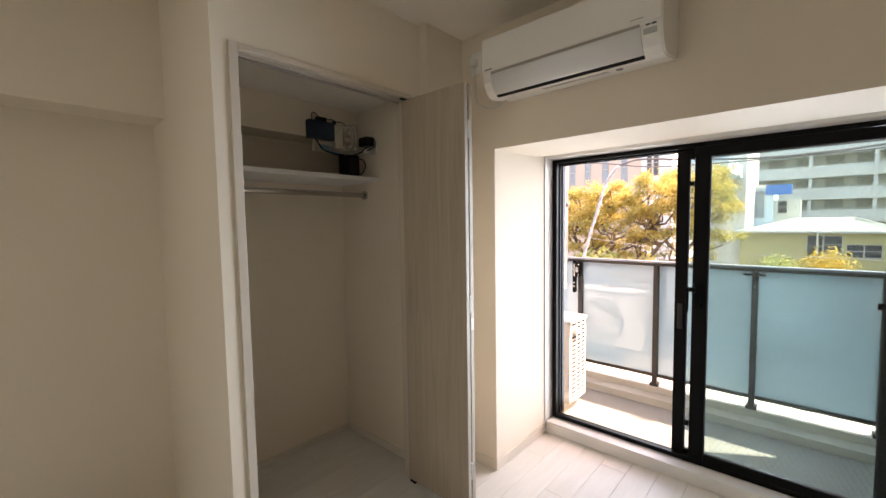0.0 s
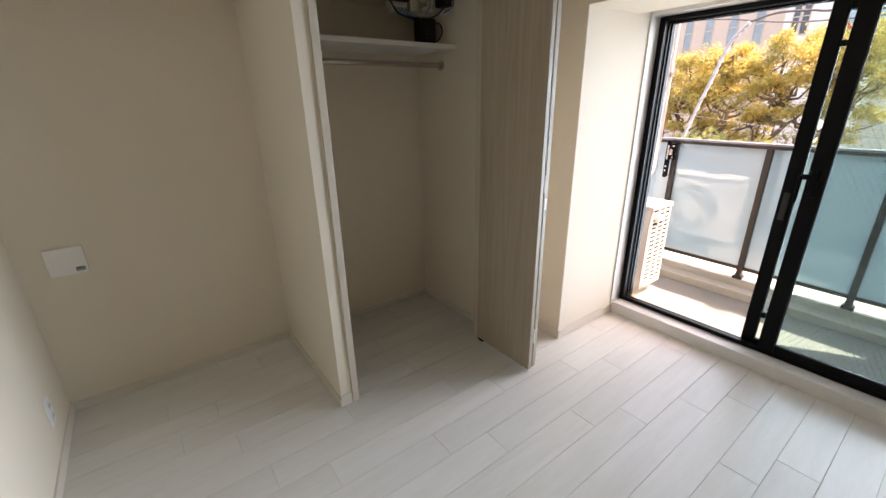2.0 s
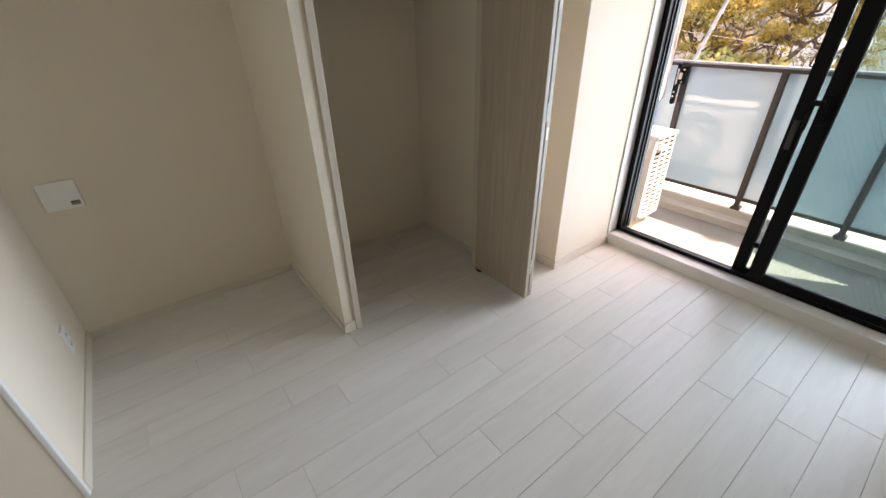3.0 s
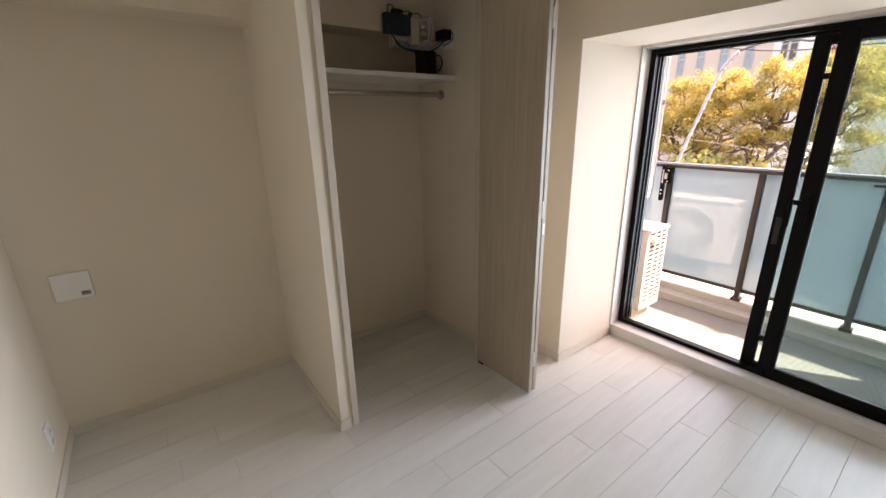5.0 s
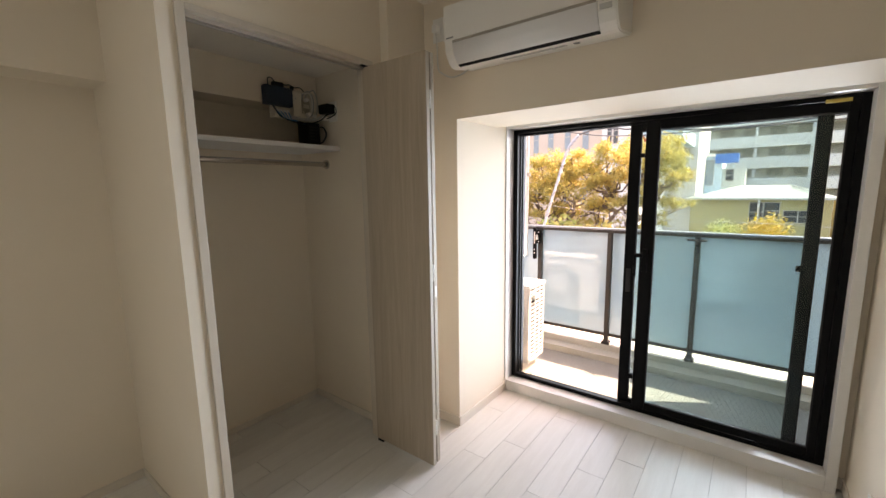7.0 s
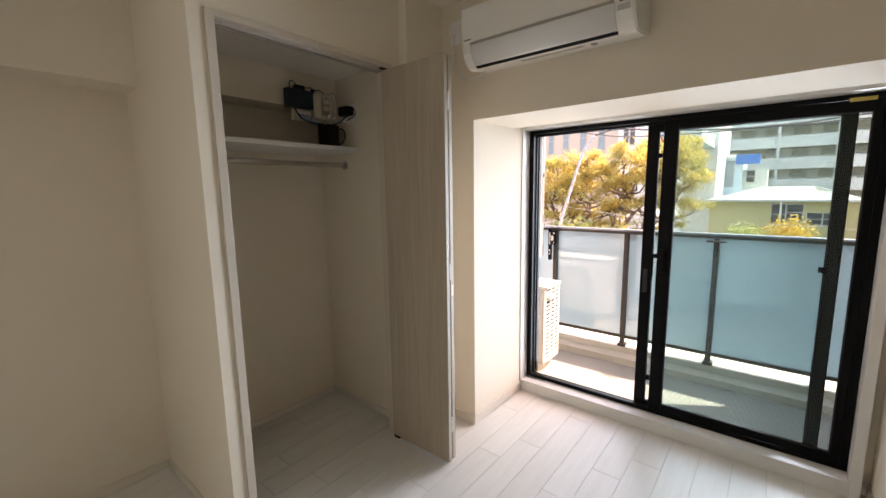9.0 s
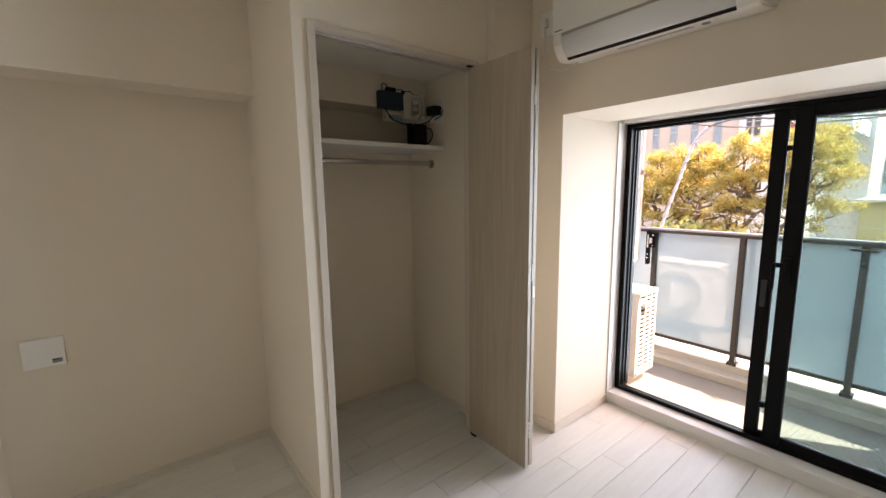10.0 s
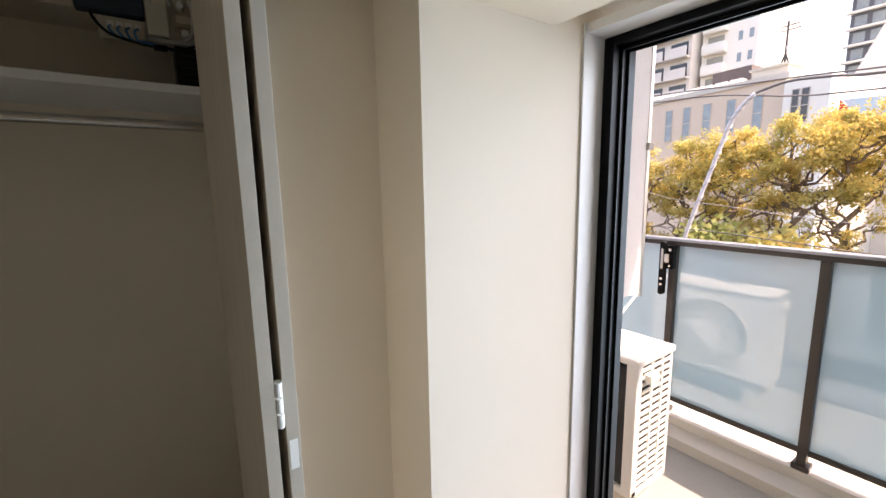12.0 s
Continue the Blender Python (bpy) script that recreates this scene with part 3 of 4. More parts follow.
prof = [(0, 2.030), (0.02, 2.0265), (0.10, 2.012), (0.150, 2.003), (0.178, 2.006), (0.205, 2.030), (0.224, 2.065), (0.230, 2.11), (0.228, 2.255), (0.218, 2.266), (0.0, 2.268)]
body = extrude(bmesh.new(), [(YW - d, z) for d, z in prof], AL, AR)
bmesh.ops.bevel(body, geom=[e for e in body.edges if abs(e.verts[0].co.x - e.verts[1].co.x) < 1e-5], offset=0.006, segments=2, affect="EDGES")
part("body", body, WHITE_PLASTIC, ac)
part("front_panel", boxes((AL + 0.002, AR - 0.002, YW - 0.237, YW - 0.224, 2.110, 2.264), bevel=0.004), WHITE_PLASTIC, ac)
# solid tan strip in place of a gap, shade given by its colour
part("panel_groove", boxes((AL + 0.05, AR - 0.075, YW - 0.2325, YW - 0.220, 2.096, 2.1095)), AC_GAP, ac, "tan strip painted as shade in the gap under the front panel")
curve = []
for k in range(13):
    a = k / 12
    curve.append((0.2365 - 0.046 * a ** 2.2, 2.096 - 0.085 * a ** 0.92))
flap = extrude(bmesh.new(), [(YW - d, z) for d, z in curve] + [(YW - d + 0.006, z + 0.004) for d, z in reversed(curve)], AL + 0.052, AR - 0.070)
for f in flap.faces:
    f.smooth = len(f.verts) == 4
# whiter than the body: light thrown up by the floor is in the colour
part("flap", flap, FLAP_PLASTIC, ac, "glossy white air flap, floor light put into its white")
# No opening is cut: a black strip draws the outlet's shade.
part("air_slot", extrude(bmesh.new(), [(YW - d, z) for d, z in ((0.1895, 2.0105), (0.174, 2.0025), (0.172, 2.010), (0.188, 2.016))], AL + 0.052, AR - 0.070), BLACK, ac, "black strip painted as shade in the air outlet slot")
part("badge", boxes((AL + 0.018, AL + 0.058, YW - 0.2378, YW - 0.2368, 2.118, 2.124)), PRINT, ac)
part("print_bar", boxes((AR - 0.105, AR - 0.06, YW - 0.2378, YW - 0.2368, 2.126, 2.130)), PALE_PRINT, ac)
ep = boxes((AR - 0.054, AR - 0.040, YW - 0.2325, YW - 0.2285, 2.099, 2.1025), (AR - 0.034, AR - 0.020, YW - 0.2325, YW - 0.2285, 2.098, 2.103))
part("indicator", ep, BLACK_DEV, ac)
part("energy_label", boxes((AR - 0.062, AR - 0.018, YW - 0.2315, YW - 0.222, 2.070, 2.088)), PALE_PRINT, ac, "grey printed sticker")
bars = bmesh.new()
random.seed(5)
for row in range(3):
    x = AL + 0.27
    while x < AL + 0.55:
        w = random.uniform(0.012, 0.04)
        y = YW - 0.145 + 0.011 * row
        zb = 2.030 - 0.18 * (YW - y)
        box(bars, x, x + w, y, y + 0.004, zb - 0.0022, zb + 0.002)
        x += w + 0.006
part("print_bar", bars, PALE_PRINT, ac, "lines of small print under the unit")
part("sensor", rod(bmesh.new(), (AL + 0.60, YW - 0.130, 2.004), (AL + 0.60, YW - 0.130, 2.010), 0.014, n=20), PRINT, ac, "round grey sensor window")
part("power_cord", tube(bmesh.new(), [(-1.143, YW - 0.03, 2.27), (-1.142, YW - 0.02, 2.20), (-1.14, YW - 0.015, 2.08), (-1.11, YW - 0.015, 2.045), (-1.05, YW - 0.02, 2.016), (-0.97, YW - 0.05, 2.008), (-0.90, YW - 0.08, 2.014)], 0.004), WHITE_CABLE, ac, "white power cord")
aco = thing("power_outlet", (-1.143, YW, 2.22), "white high wall outlet with air conditioner plug", "outlet")
part("cover", boxes((-1.178, -1.108, YW - 0.008, YW, 2.215, 2.335), bevel=0.003), WHITE_PLASTIC, aco)
part("plug", boxes((-1.160, -1.126, YW - 0.045, YW - 0.008, 2.255, 2.295), bevel=0.006), WHITE_PLASTIC, aco)

# ---- balcony ----
BF, KT = -0.19, -0.074
structure("balcony_floor", [(-4.0, 4.0, 2.66, 3.88, BF - 0.2, BF)], CONCRETE, "grey vinyl-sheet balcony floor, partly sunlit", "floor")
structure("balcony_gutter_edge", [(-4.0, 4.0, 3.74, 3.875, BF, BF + 0.062)], KERB, "cream painted ledge along the kerb", "kerb")
structure("balcony_kerb", [(-4.0, 4.0, 3.875, 4.18, BF - 0.2, KT)], KERB, "cream painted concrete balcony kerb", "kerb")
structure("balcony_slab_above", [(-4.0, 4.0, 2.66, 3.70, 2.62, 2.8)], FACADE, "white balcony slab overhead", "slab")
structure("outer_wall", [(-4.0, -1.6, 2.42, 2.66, -0.4, 2.62), (EAST + 0.12, 4.0, 2.42, 2.66, -0.4, 2.62), (-1.6, EAST + 0.12, 2.54, 2.66, -0.4, -0.004)], FACADE, "white outer wall of the building")
part_l = thing("balcony_partition", (-1.26, 3.0, 0.84), "white hanging balcony partition panel with metal edge", "partition")
part("panel", boxes((-1.255, -1.235, 2.66, 3.182, 0.865, 2.62)), FACADE, part_l)
part("edge_post", boxes((-1.260, -1.230, 3.176, 3.200, 0.847, 2.62), bevel=0.004), ALU, part_l)
part("brace", rod(bmesh.new(), (-1.245, 3.18, 0.86), (-1.245, 2.67, 0.56), 0.008), ALU, part_l)
part("clip", boxes((-1.238, -1.220, 3.170, 3.205, 1.52, 1.55)), GREY_CABLE, part_l)
# Unseen panel added to cut off the sun patch and reduce bounce into the bay.
sun_blocker = whole("balcony_partition", boxes((1.0, 1.03, 2.66, 3.87, BF, 2.62), (1.0, 1.03, 3.87, 3.985, 1.05, 2.62)), SHADE_PANEL, "unseen grey panel added to shade the right of the balcony", "partition")

railing = thing("balcony_railing", (-0.4, 3.92, KT), "balcony railing of frosted glass with dark metal posts", "railing")
POSTS = [-2.10, -1.428, -0.742, -0.052, 0.632, 1.31, 1.985]
for x in POSTS:
    p = part("post", boxes((x - 0.020, x + 0.020, 3.890, 3.945, KT + 0.012, 1.0), bevel=0.004), POST, railing)
    part("foot", boxes((x - 0.036, x + 0.036, 3.880, 3.960, KT, KT + 0.03), bevel=0.006), POST, p)
for a, b in zip(POSTS, POSTS[1:]):
    part("glass_panel", boxes((a + 0.021, b - 0.021, 3.925, 3.935, 0.020, 1.0)), FROST, railing, "frosted pale blue glass panel")
    part("bottom_rail", boxes((a + 0.020, b - 0.020, 3.915, 3.945, 0.000, 0.030), bevel=0.003), POST, railing)
part("handrail", boxes((-3.5, 3.5, 3.884, 3.956, 1.0, 1.026), bevel=0.004), POST, railing)
# Top layer split off in pale grey: the sky's sheen put into its colour.
part("handrail_cap", boxes((-3.5, 3.5, 3.882, 3.958, 1.026, 1.042), bevel=0.005), RAIL_TOP, railing, "brushed metal handrail top, sky's reflection put into its pale grey")


def drying_arm(x):
    d = thing("laundry_pole_bracket", (x, 3.86, 0.72), "folded black laundry pole bracket with metal fittings", "bracket", group="laundry brackets")
    arm = bmesh.new()
    outline = []
    for k in range(24):
        q = 2 * math.pi * k / 24
        outline.append((x - 0.030 + 0.017 * math.cos(q), 0.862 + math.copysign(0.145, math.sin(q)) + 0.017 * math.sin(q)))
    extrude(arm, outline, 3.826, 3.852, "y")
    part("arm", arm, BLACK, d)
    for z in (0.765, 0.80):
        part("arm_hole", rod(bmesh.new(), (x - 0.030, 3.822, z), (x - 0.030, 3.828, z), 0.008), CHROME, d)
    part("arm_plate", boxes((x - 0.038, x - 0.022, 3.821, 3.827, 0.86, 0.985), bevel=0.004), CHROME, d, "chrome arm plate")
    part("mount", boxes((x - 0.018, x + 0.022, 3.850, 3.890, 0.86, 1.0), bevel=0.003), BLACK, d)
    part("clasp", boxes((x - 0.02, x + 0.008, 3.823, 3.850, 0.90, 0.955), bevel=0.006), CHROME, d, "chrome clasp")
    part("bolt", rod(bmesh.new(), (x + 0.006, 3.838, 0.978), (x + 0.006, 3.852, 0.978), 0.009), CHROME, d)
    part("bolt", rod(bmesh.new(), (x + 0.006, 3.838, 0.88), (x + 0.006, 3.852, 0.88), 0.007), CHROME, d)
    return d


drying_arm(-1.428)
hook = thing("laundry_pole_bracket", (-0.052, 3.87, 0.86), "small black post bracket with two rings", "bracket", group="laundry brackets")
part("mount", boxes((-0.070, -0.034, 3.872, 3.890, 0.86, 1.0), bevel=0.003), BLACK, hook)
for z in (0.89, 0.975):
    part("bolt", rod(bmesh.new(), (-0.052, 3.862, z), (-0.052, 3.873, z), 0.009), CHROME, hook)
part("ring_arm", boxes((-0.058, -0.046, 3.838, 3.872, 0.979, 0.987)), BLACK, hook)
for x in (-0.086, -0.018):
    loop = [(x + 0.030 * math.sin(a), 3.835 + 0.022 * math.cos(a), 0.983) for a in [2 * math.pi * i / 16 for i in range(17)]]
    part("ring", tube(bmesh.new(), loop, 0.008, 6), BLACK, hook)

# outdoor unit
U0, U1, V0, V1, W0, W1 = -1.88, -1.103, 2.965, 3.27, -0.028, 0.632
unit = thing("outdoor_unit", (-1.5, 3.12, BF), "ivory air conditioner outdoor unit on feet", "outdoor unit")
# Inner block sits close behind the louvres; its colour carries the slots' shade.
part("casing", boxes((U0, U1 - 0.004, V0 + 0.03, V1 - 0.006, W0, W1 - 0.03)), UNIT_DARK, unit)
part("front_panel", boxes((U0, U1, V1 - 0.022, V1, W0, W1 - 0.02), bevel=0.006), UNIT, unit)
part("top_cover", boxes((U0 - 0.008, U1 + 0.008, V0 - 0.004, V1 + 0.008, W1 - 0.032, W1), bevel=0.010), UNIT, unit)
part("base_pan", boxes((U0, U1, V0, V1, W0, W0 + 0.035), bevel=0.004), UNIT, unit)
part("corner_post", boxes((U1 - 0.05, U1, V0, V0 + 0.045, W0, W1 - 0.03), bevel=0.006), UNIT, unit)
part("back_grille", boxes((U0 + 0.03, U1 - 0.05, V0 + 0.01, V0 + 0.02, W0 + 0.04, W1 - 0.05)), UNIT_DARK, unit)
for k in range(17):
    z = W0 + 0.052 + k * 0.034
    part("louvre", boxes((U1 - 0.006, U1 + 0.001, V0 + 0.045, V1 - 0.022, z, z + 0.015)), UNIT, unit)
for y in (V0 + 0.115, V0 + 0.20):
    part("louvre_bar", boxes((U1 - 0.010, U1 + 0.003, y, y + 0.014, W0 + 0.04, W1 - 0.03)), UNIT, unit)
part("valve_cover", boxes((U1 - 0.005, U1 + 0.03, V0 + 0.06, V0 + 0.13, W1 - 0.115, W1 - 0.075), bevel=0.006), UNIT, unit)
fan_c = (-1.47, 0.285)
fan = bmesh.new()
for k in range(7):
    r = 0.085 + k * 0.0278
    pts = [(fan_c[0] + r * math.cos(a), V1 + 0.012 + 0.010 * math.cos(r * 6), fan_c[1] + r * math.sin(a)) for a in [2 * math.pi * i / 32 for i in range(33)]]
    tube(fan, pts, 0.0028 if k < 6 else 0.006, 5)
for i in range(44):
    a = 2 * math.pi * i / 44
    rod(fan, (fan_c[0] + 0.06 * math.cos(a), V1 + 0.022, fan_c[1] + 0.06 * math.sin(a)), (fan_c[0] + 0.252 * math.cos(a + 0.22), V1 + 0.008, fan_c[1] + 0.252 * math.sin(a + 0.22)), 0.0042, n=5)
part("fan_grille", fan, UNIT, unit)
part("grille_hub", rod(bmesh.new(), (fan_c[0], V1 + 0.002, fan_c[1]), (fan_c[0], V1 + 0.024, fan_c[1]), 0.074, n=28), UNIT, unit)
# flat disc coloured near-black as the shade of the hollow behind the grille
part("fan_opening", rod(bmesh.new(), (fan_c[0], V1 - 0.001, fan_c[1]), (fan_c[0], V1 + 0.002, fan_c[1]), 0.255, n=40), UNIT_SHADE, unit)
for x in (U0 + 0.1, U1 - 0.13):
    part("foot", boxes((x, x + 0.07, V0 + 0.02, V1 - 0.01, BF, W0), bevel=0.006), KERB, unit)

# ---- outside: ground, trees, buildings, wires ----
GZ = -3.6
whole("ground", boxes((-400, 400, 4.4, 900, GZ - 0.5, GZ)), ASPHALT, "grey asphalt street and yards", "ground", kind="structure", at=(0, 0, GZ))


def limb(bm, a, b, r0, r1, rng, n=5):
    """A crooked tapering limb from a to b; gives the points along it."""
    a, b = Vector(a), Vector(b)
    pts = [a]
    wild = (b - a).length * 0.13
    for k in range(1, n + 1):
        q = a.lerp(b, k / n)
        if k < n:
            q += Vector((rng.uniform(-wild, wild), rng.uniform(-wild, wild), rng.uniform(-wild, wild) * 0.7))
        rod(bm, pts[-1], q, r0 + (r1 - r0) * (k - 1) / n, r0 + (r1 - r0) * k / n, 6)
        pts.append(q)
    return pts


def tree(x, y, top, spread, seed, leaves, material, leaf_size=0.034):
    """A pruned street tree: crooked limbs and many uneven tufts of small leaves."""
    rng = random.Random(seed)
    t = thing("tree", (x, y, GZ), "pruned street tree with crooked limbs and orange-green spring leaves", "tree", group="street trees")
    wood = bmesh.new()
    fork = top - 3.1
    trunk = limb(wood, (x, y, GZ), (x + rng.uniform(-0.1, 0.1), y, fork), 0.16, 0.12, rng, 4)
    lead = limb(wood, trunk[-1], (x + rng.uniform(-0.2, 0.2), y + rng.uniform(-0.2, 0.2), top - 0.7), 0.075, 0.022, rng, 7)
    tufts = []
    for k in range(18):
        a = k * 2.4 + rng.uniform(-0.4, 0.4)
        h = rng.uniform(-1.0, 1.0)
        w = spread * math.sqrt(1 - 0.75 * h * h) * rng.uniform(0.55, 0.8)
        q = Vector((x + w * math.cos(a), y + w * math.sin(a), top - 1.6 + 1.35 * h))
        base = min(lead, key=lambda p: abs(p.z - (q.z - 0.75)))
        main = limb(wood, base, q, 0.034, 0.016, rng, 6)
        for j in range(4):
            e = q + Vector((rng.gauss(0, 0.26), rng.gauss(0, 0.26), rng.uniform(-0.15, 0.36)))
            e.z = min(e.z, top - 0.1)
            twig = limb(wood, main[-1 - j % 3], e, 0.012, 0.005, rng, 4)
            tufts += [e, twig[-2]]
    part("trunk", wood, BARK, t)
    tufts = [p for p in tufts if p.z > top - 2.0 or rng.random() < 0.18]
    size = [rng.uniform(0.07, 0.16) for _ in tufts]
    verts, faces = [], []
    for k in range(leaves):
        j = rng.randrange(len(tufts))
        u = Vector((rng.gauss(0, size[j]), rng.gauss(0, size[j]), rng.gauss(0.02, size[j] * 0.65)))
        n = Vector((rng.gauss(0, 1), rng.gauss(0, 1), rng.gauss(0.6, 1))).normalized()
        e = n.orthogonal().normalized()
        e = (e * math.cos(k) + n.cross(e) * math.sin(k)) * leaf_size * rng.uniform(0.7, 1.4)
        f = n.cross(e) * 0.5
        o = tufts[j] + u - Vector((x, y, GZ))
        i = len(verts)
        verts += [o - e, o + f, o + e, o - f]
        faces.append((i, i + 1, i + 2, i + 3))
    me = bpy.data.meshes.new("crown")
    me.from_pydata(verts, [], faces)
    me.materials.append(material)
    crown = new("crown", me)
    crown.parent = t
    return t


tree(-8.0, 13.5, 2.3, 1.1, 3, 11000, LEAF_GREEN)
tree(-6.7, 13.2, 2.4, 1.1, 5, 12000, LEAF)
tree(-5.5, 13.4, 2.45, 1.05, 8, 12000, LEAF)
tree(-4.35, 13.2, 2.6, 1.1, 14, 13000, LEAF)
tree(-3.2, 13.1, 2.95, 1.15, 12, 14000, LEAF)
tree(-2.25, 13.3, 2.85, 1.2, 21, 19000, LEAF)


def shrub(x, y, z1, r, seed, material):
    rng = random.Random(seed)
    t = thing("shrub", (x, y, GZ), "leafy garden shrub in spring colour", "shrub", group="garden shrubs")
    wood = bmesh.new()
    tips = []
    for k in range(7):
        a = k * 0.9
        q = Vector((x + r * 0.6 * math.cos(a), y + r * 0.6 * math.sin(a), z1 - rng.uniform(0.1, 1.0) * r))
        rod(wood, (x, y, GZ), q, 0.04, 0.012, 6)
        tips.append(q)
    part("stem", wood, BARK, t)
    verts, faces = [], []
    for k in range(2600):
        d = Vector((rng.gauss(0, 1), rng.gauss(0, 1), rng.gauss(0, 1))).normalized() * r * rng.uniform(0.5, 1.0) * (1 + 0.3 * math.sin(5 * k))
        c = Vector((x, y, z1 - r * 0.9)) + d
        e = Vector((rng.gauss(0, 1), rng.gauss(0, 1), rng.gauss(0, 1))).normalized() * 0.08
        f = e.orthogonal().normalized() * 0.045
        i = len(verts)
        verts += [c - e - Vector((x, y, GZ)), c + f - Vector((x, y, GZ)), c + e - Vector((x, y, GZ)), c - f - Vector((x, y, GZ))]
        faces.append((i, i + 1, i + 2, i + 3))
    me = bpy.data.meshes.new("foliage")
    me.from_pydata(verts, [], faces)
    me.materials.append(material)
    ob = new("foliage", me)
    ob.parent = t


shrub(-4.3, 11.8, 0.35, 0.8, 31, LEAF_GREEN)
shrub(-3.0, 11.6, 0.25, 0.7, 32, LEAF)
shrub(0.9, 27.0, -0.35, 1.0, 33, LEAF_ORANGE)
shrub(-0.9, 27.0, -0.75, 0.9, 34, LEAF_GREEN)


def far_window(parent, x0, x1, y, z0, z1, pane=None, depth=0.12):
    """A framed window set into a wall that faces the street."""
    w = part("window", boxes((x0 - 0.03, x0, y - 0.04, y + 0.02, z0 - 0.03, z1 + 0.03), (x1, x1 + 0.03, y - 0.04, y + 0.02, z0 - 0.03, z1 + 0.03), (x0, x1, y - 0.04, y + 0.02, z1, z1 + 0.03), (x0, x1, y - 0.06, y + 0.02, z0 - 0.04, z0), (x0, x1, y - 0.03, y - 0.016, (z0 + z1) / 2 - 0.02, (z0 + z1) / 2 + 0.02)), FAR_FRAME, parent)
    part("pane", boxes((x0, x1, y - 0.015, y - 0.004, z0, z1)), pane or PANE, w)
    return w


# beige tiled building with slim windows, its white end wall to the right
by = 26.0
brick = thing("beige_building", (-12, by, GZ), "beige tiled low-rise building with slim windows", "building")
part("wall", boxes((-24, -6.95, by, by + 9, GZ, 6.15)), BEIGE_TILE, brick)
part("parapet", boxes((-24.1, -6.85, by - 0.1, by + 9, 6.15, 6.40)), KERB, brick)
part("white_wing", boxes((-6.9, -5.25, by - 0.3, by + 9, GZ, 6.0)), WHITE_WALL, brick, "white rendered wing")
for x in (-15.2, -13.95, -12.6, -11.55, -10.45, -9.25, -8.05):
    far_window(brick, x - 0.17, x + 0.19, by, 3.95, 5.62)
    far_window(brick, x - 0.17, x + 0.19, by, 0.6, 2.2)
far_window(brick, -6.55, -6.32, by - 0.3, 4.1, 5.5, DARK_PANE)
far_window(brick, -6.20, -5.95, by - 0.3, 4.1, 5.5, DARK_PANE)
far_window(brick, -6.3, -5.9, by - 0.3, 0.8, 2.0, DARK_PANE)
part("roof_room", boxes((-10.9, -9.0, by + 1.0, by + 3.0, 6.40, 7.35)), BROWN_WALL, brick, "brown roof structure")
part("stair_head", boxes((-8.7, -7.2, by + 0.5, by + 2.0, 6.40, 6.85), (-8.8, -7.1, by + 0.4, by + 2.1, 6.85, 6.95)), KERB, brick, "cream stair head on the roof")
for k in range(7):
    part("roof_unit", boxes((-14.2 + k * 0.75, -13.65 + k * 0.75, by + 0.5, by + 1.2, 6.40, 6.70)), WHITE_PLASTIC, brick)
an = rod(bmesh.new(), (-7.6, by + 1, 6.40), (-7.6, by + 1, 8.9), 0.045)
for dx in (-0.35, 0.35):
    rod(an, (-7.6 + dx, by + 1, 6.40), (-7.6, by + 1, 7.5), 0.035)
for z in (8.5, 8.7):
    rod(an, (-7.9, by + 1, z), (-7.1, by + 1, z), 0.03)
part("antenna", an, POST, brick)
brick.rotation_euler.z = radians(-9)
brick.location.z = GZ - 0.25
dish = bmesh.new()
bmesh.ops.create_uvsphere(dish, u_segments=16, v_segments=8, radius=0.2, matrix=pose(-7.35, by + 0.9, 7.7) @ Matrix.Diagonal((1, 0.3, 1, 1)))
part("dish", dish, WHITE_PLASTIC, brick)

# white wedge-shaped building and red awning
wedge = thing("white_building", (-3.8, 30, GZ), "white angular building with a small red canopy", "building")
part("wall", extrude(bmesh.new(), [(-6.2, GZ), (-2.7, GZ), (-2.7, 12.5), (-4.4, 10.2), (-6.2, 5.6)], 30.5, 38.0, "y"), PALE_WALL, wedge)
part("red_canopy", extrude(bmesh.new(), [(-5.10, 4.60), (-5.10, 3.80), (-4.55, 3.80)], 24.9, 25.0, "y"), RED_PAINT, wedge)
part("lean_to_roof", extrude(bmesh.new(), [(-5.06, 4.60), (-4.50, 3.80), (-2.9, 3.80), (-2.9, 4.5)], 25.01, 30.6, "y"), PALE_BLUE, wedge)


def flats(x0, x1, y, z1, storeys, wall, bay, name_label):
    """A block of flats with a balcony in each bay of each storey."""
    b = thing("apartment_building", ((x0 + x1) / 2, y, GZ), name_label, "building")
    part("wall", boxes((x0, x1, y, y + 14, GZ, z1)), wall, b)
    hgt = (z1 - GZ) / storeys
    k = int((x1 - x0) / bay)
    wdt = (x1 - x0) / k
    for s in range(2, storeys):
        z = GZ + s * hgt
        for i in range(k):
            a = x0 + i * wdt
            p = part("balcony", boxes((a + 0.15, a + wdt - 0.15, y - 1.1, y - 1.0, z, z + 1.1), (a + 0.1, a + wdt - 0.1, y - 1.1, y, z - 0.15, z)), wall, b)
            w = part("window", boxes((a + 0.4, a + wdt - 0.4, y - 0.03, y - 0.004, z + 0.1, z + hgt * 0.72)), DARK_PANE, b)
    return b


flats(-38, -26.3, 58, 40, 17, PALE_WALL, 2.9, "cream high-rise apartment building with stepped balconies")
hi = thing("apartment_tower", (-23, 60, GZ), "white apartment tower with balconies and small windows", "building")
part("wall", boxes((-25.9, -20.0, 60, 74, GZ, 44)), WHITE_WALL, hi)
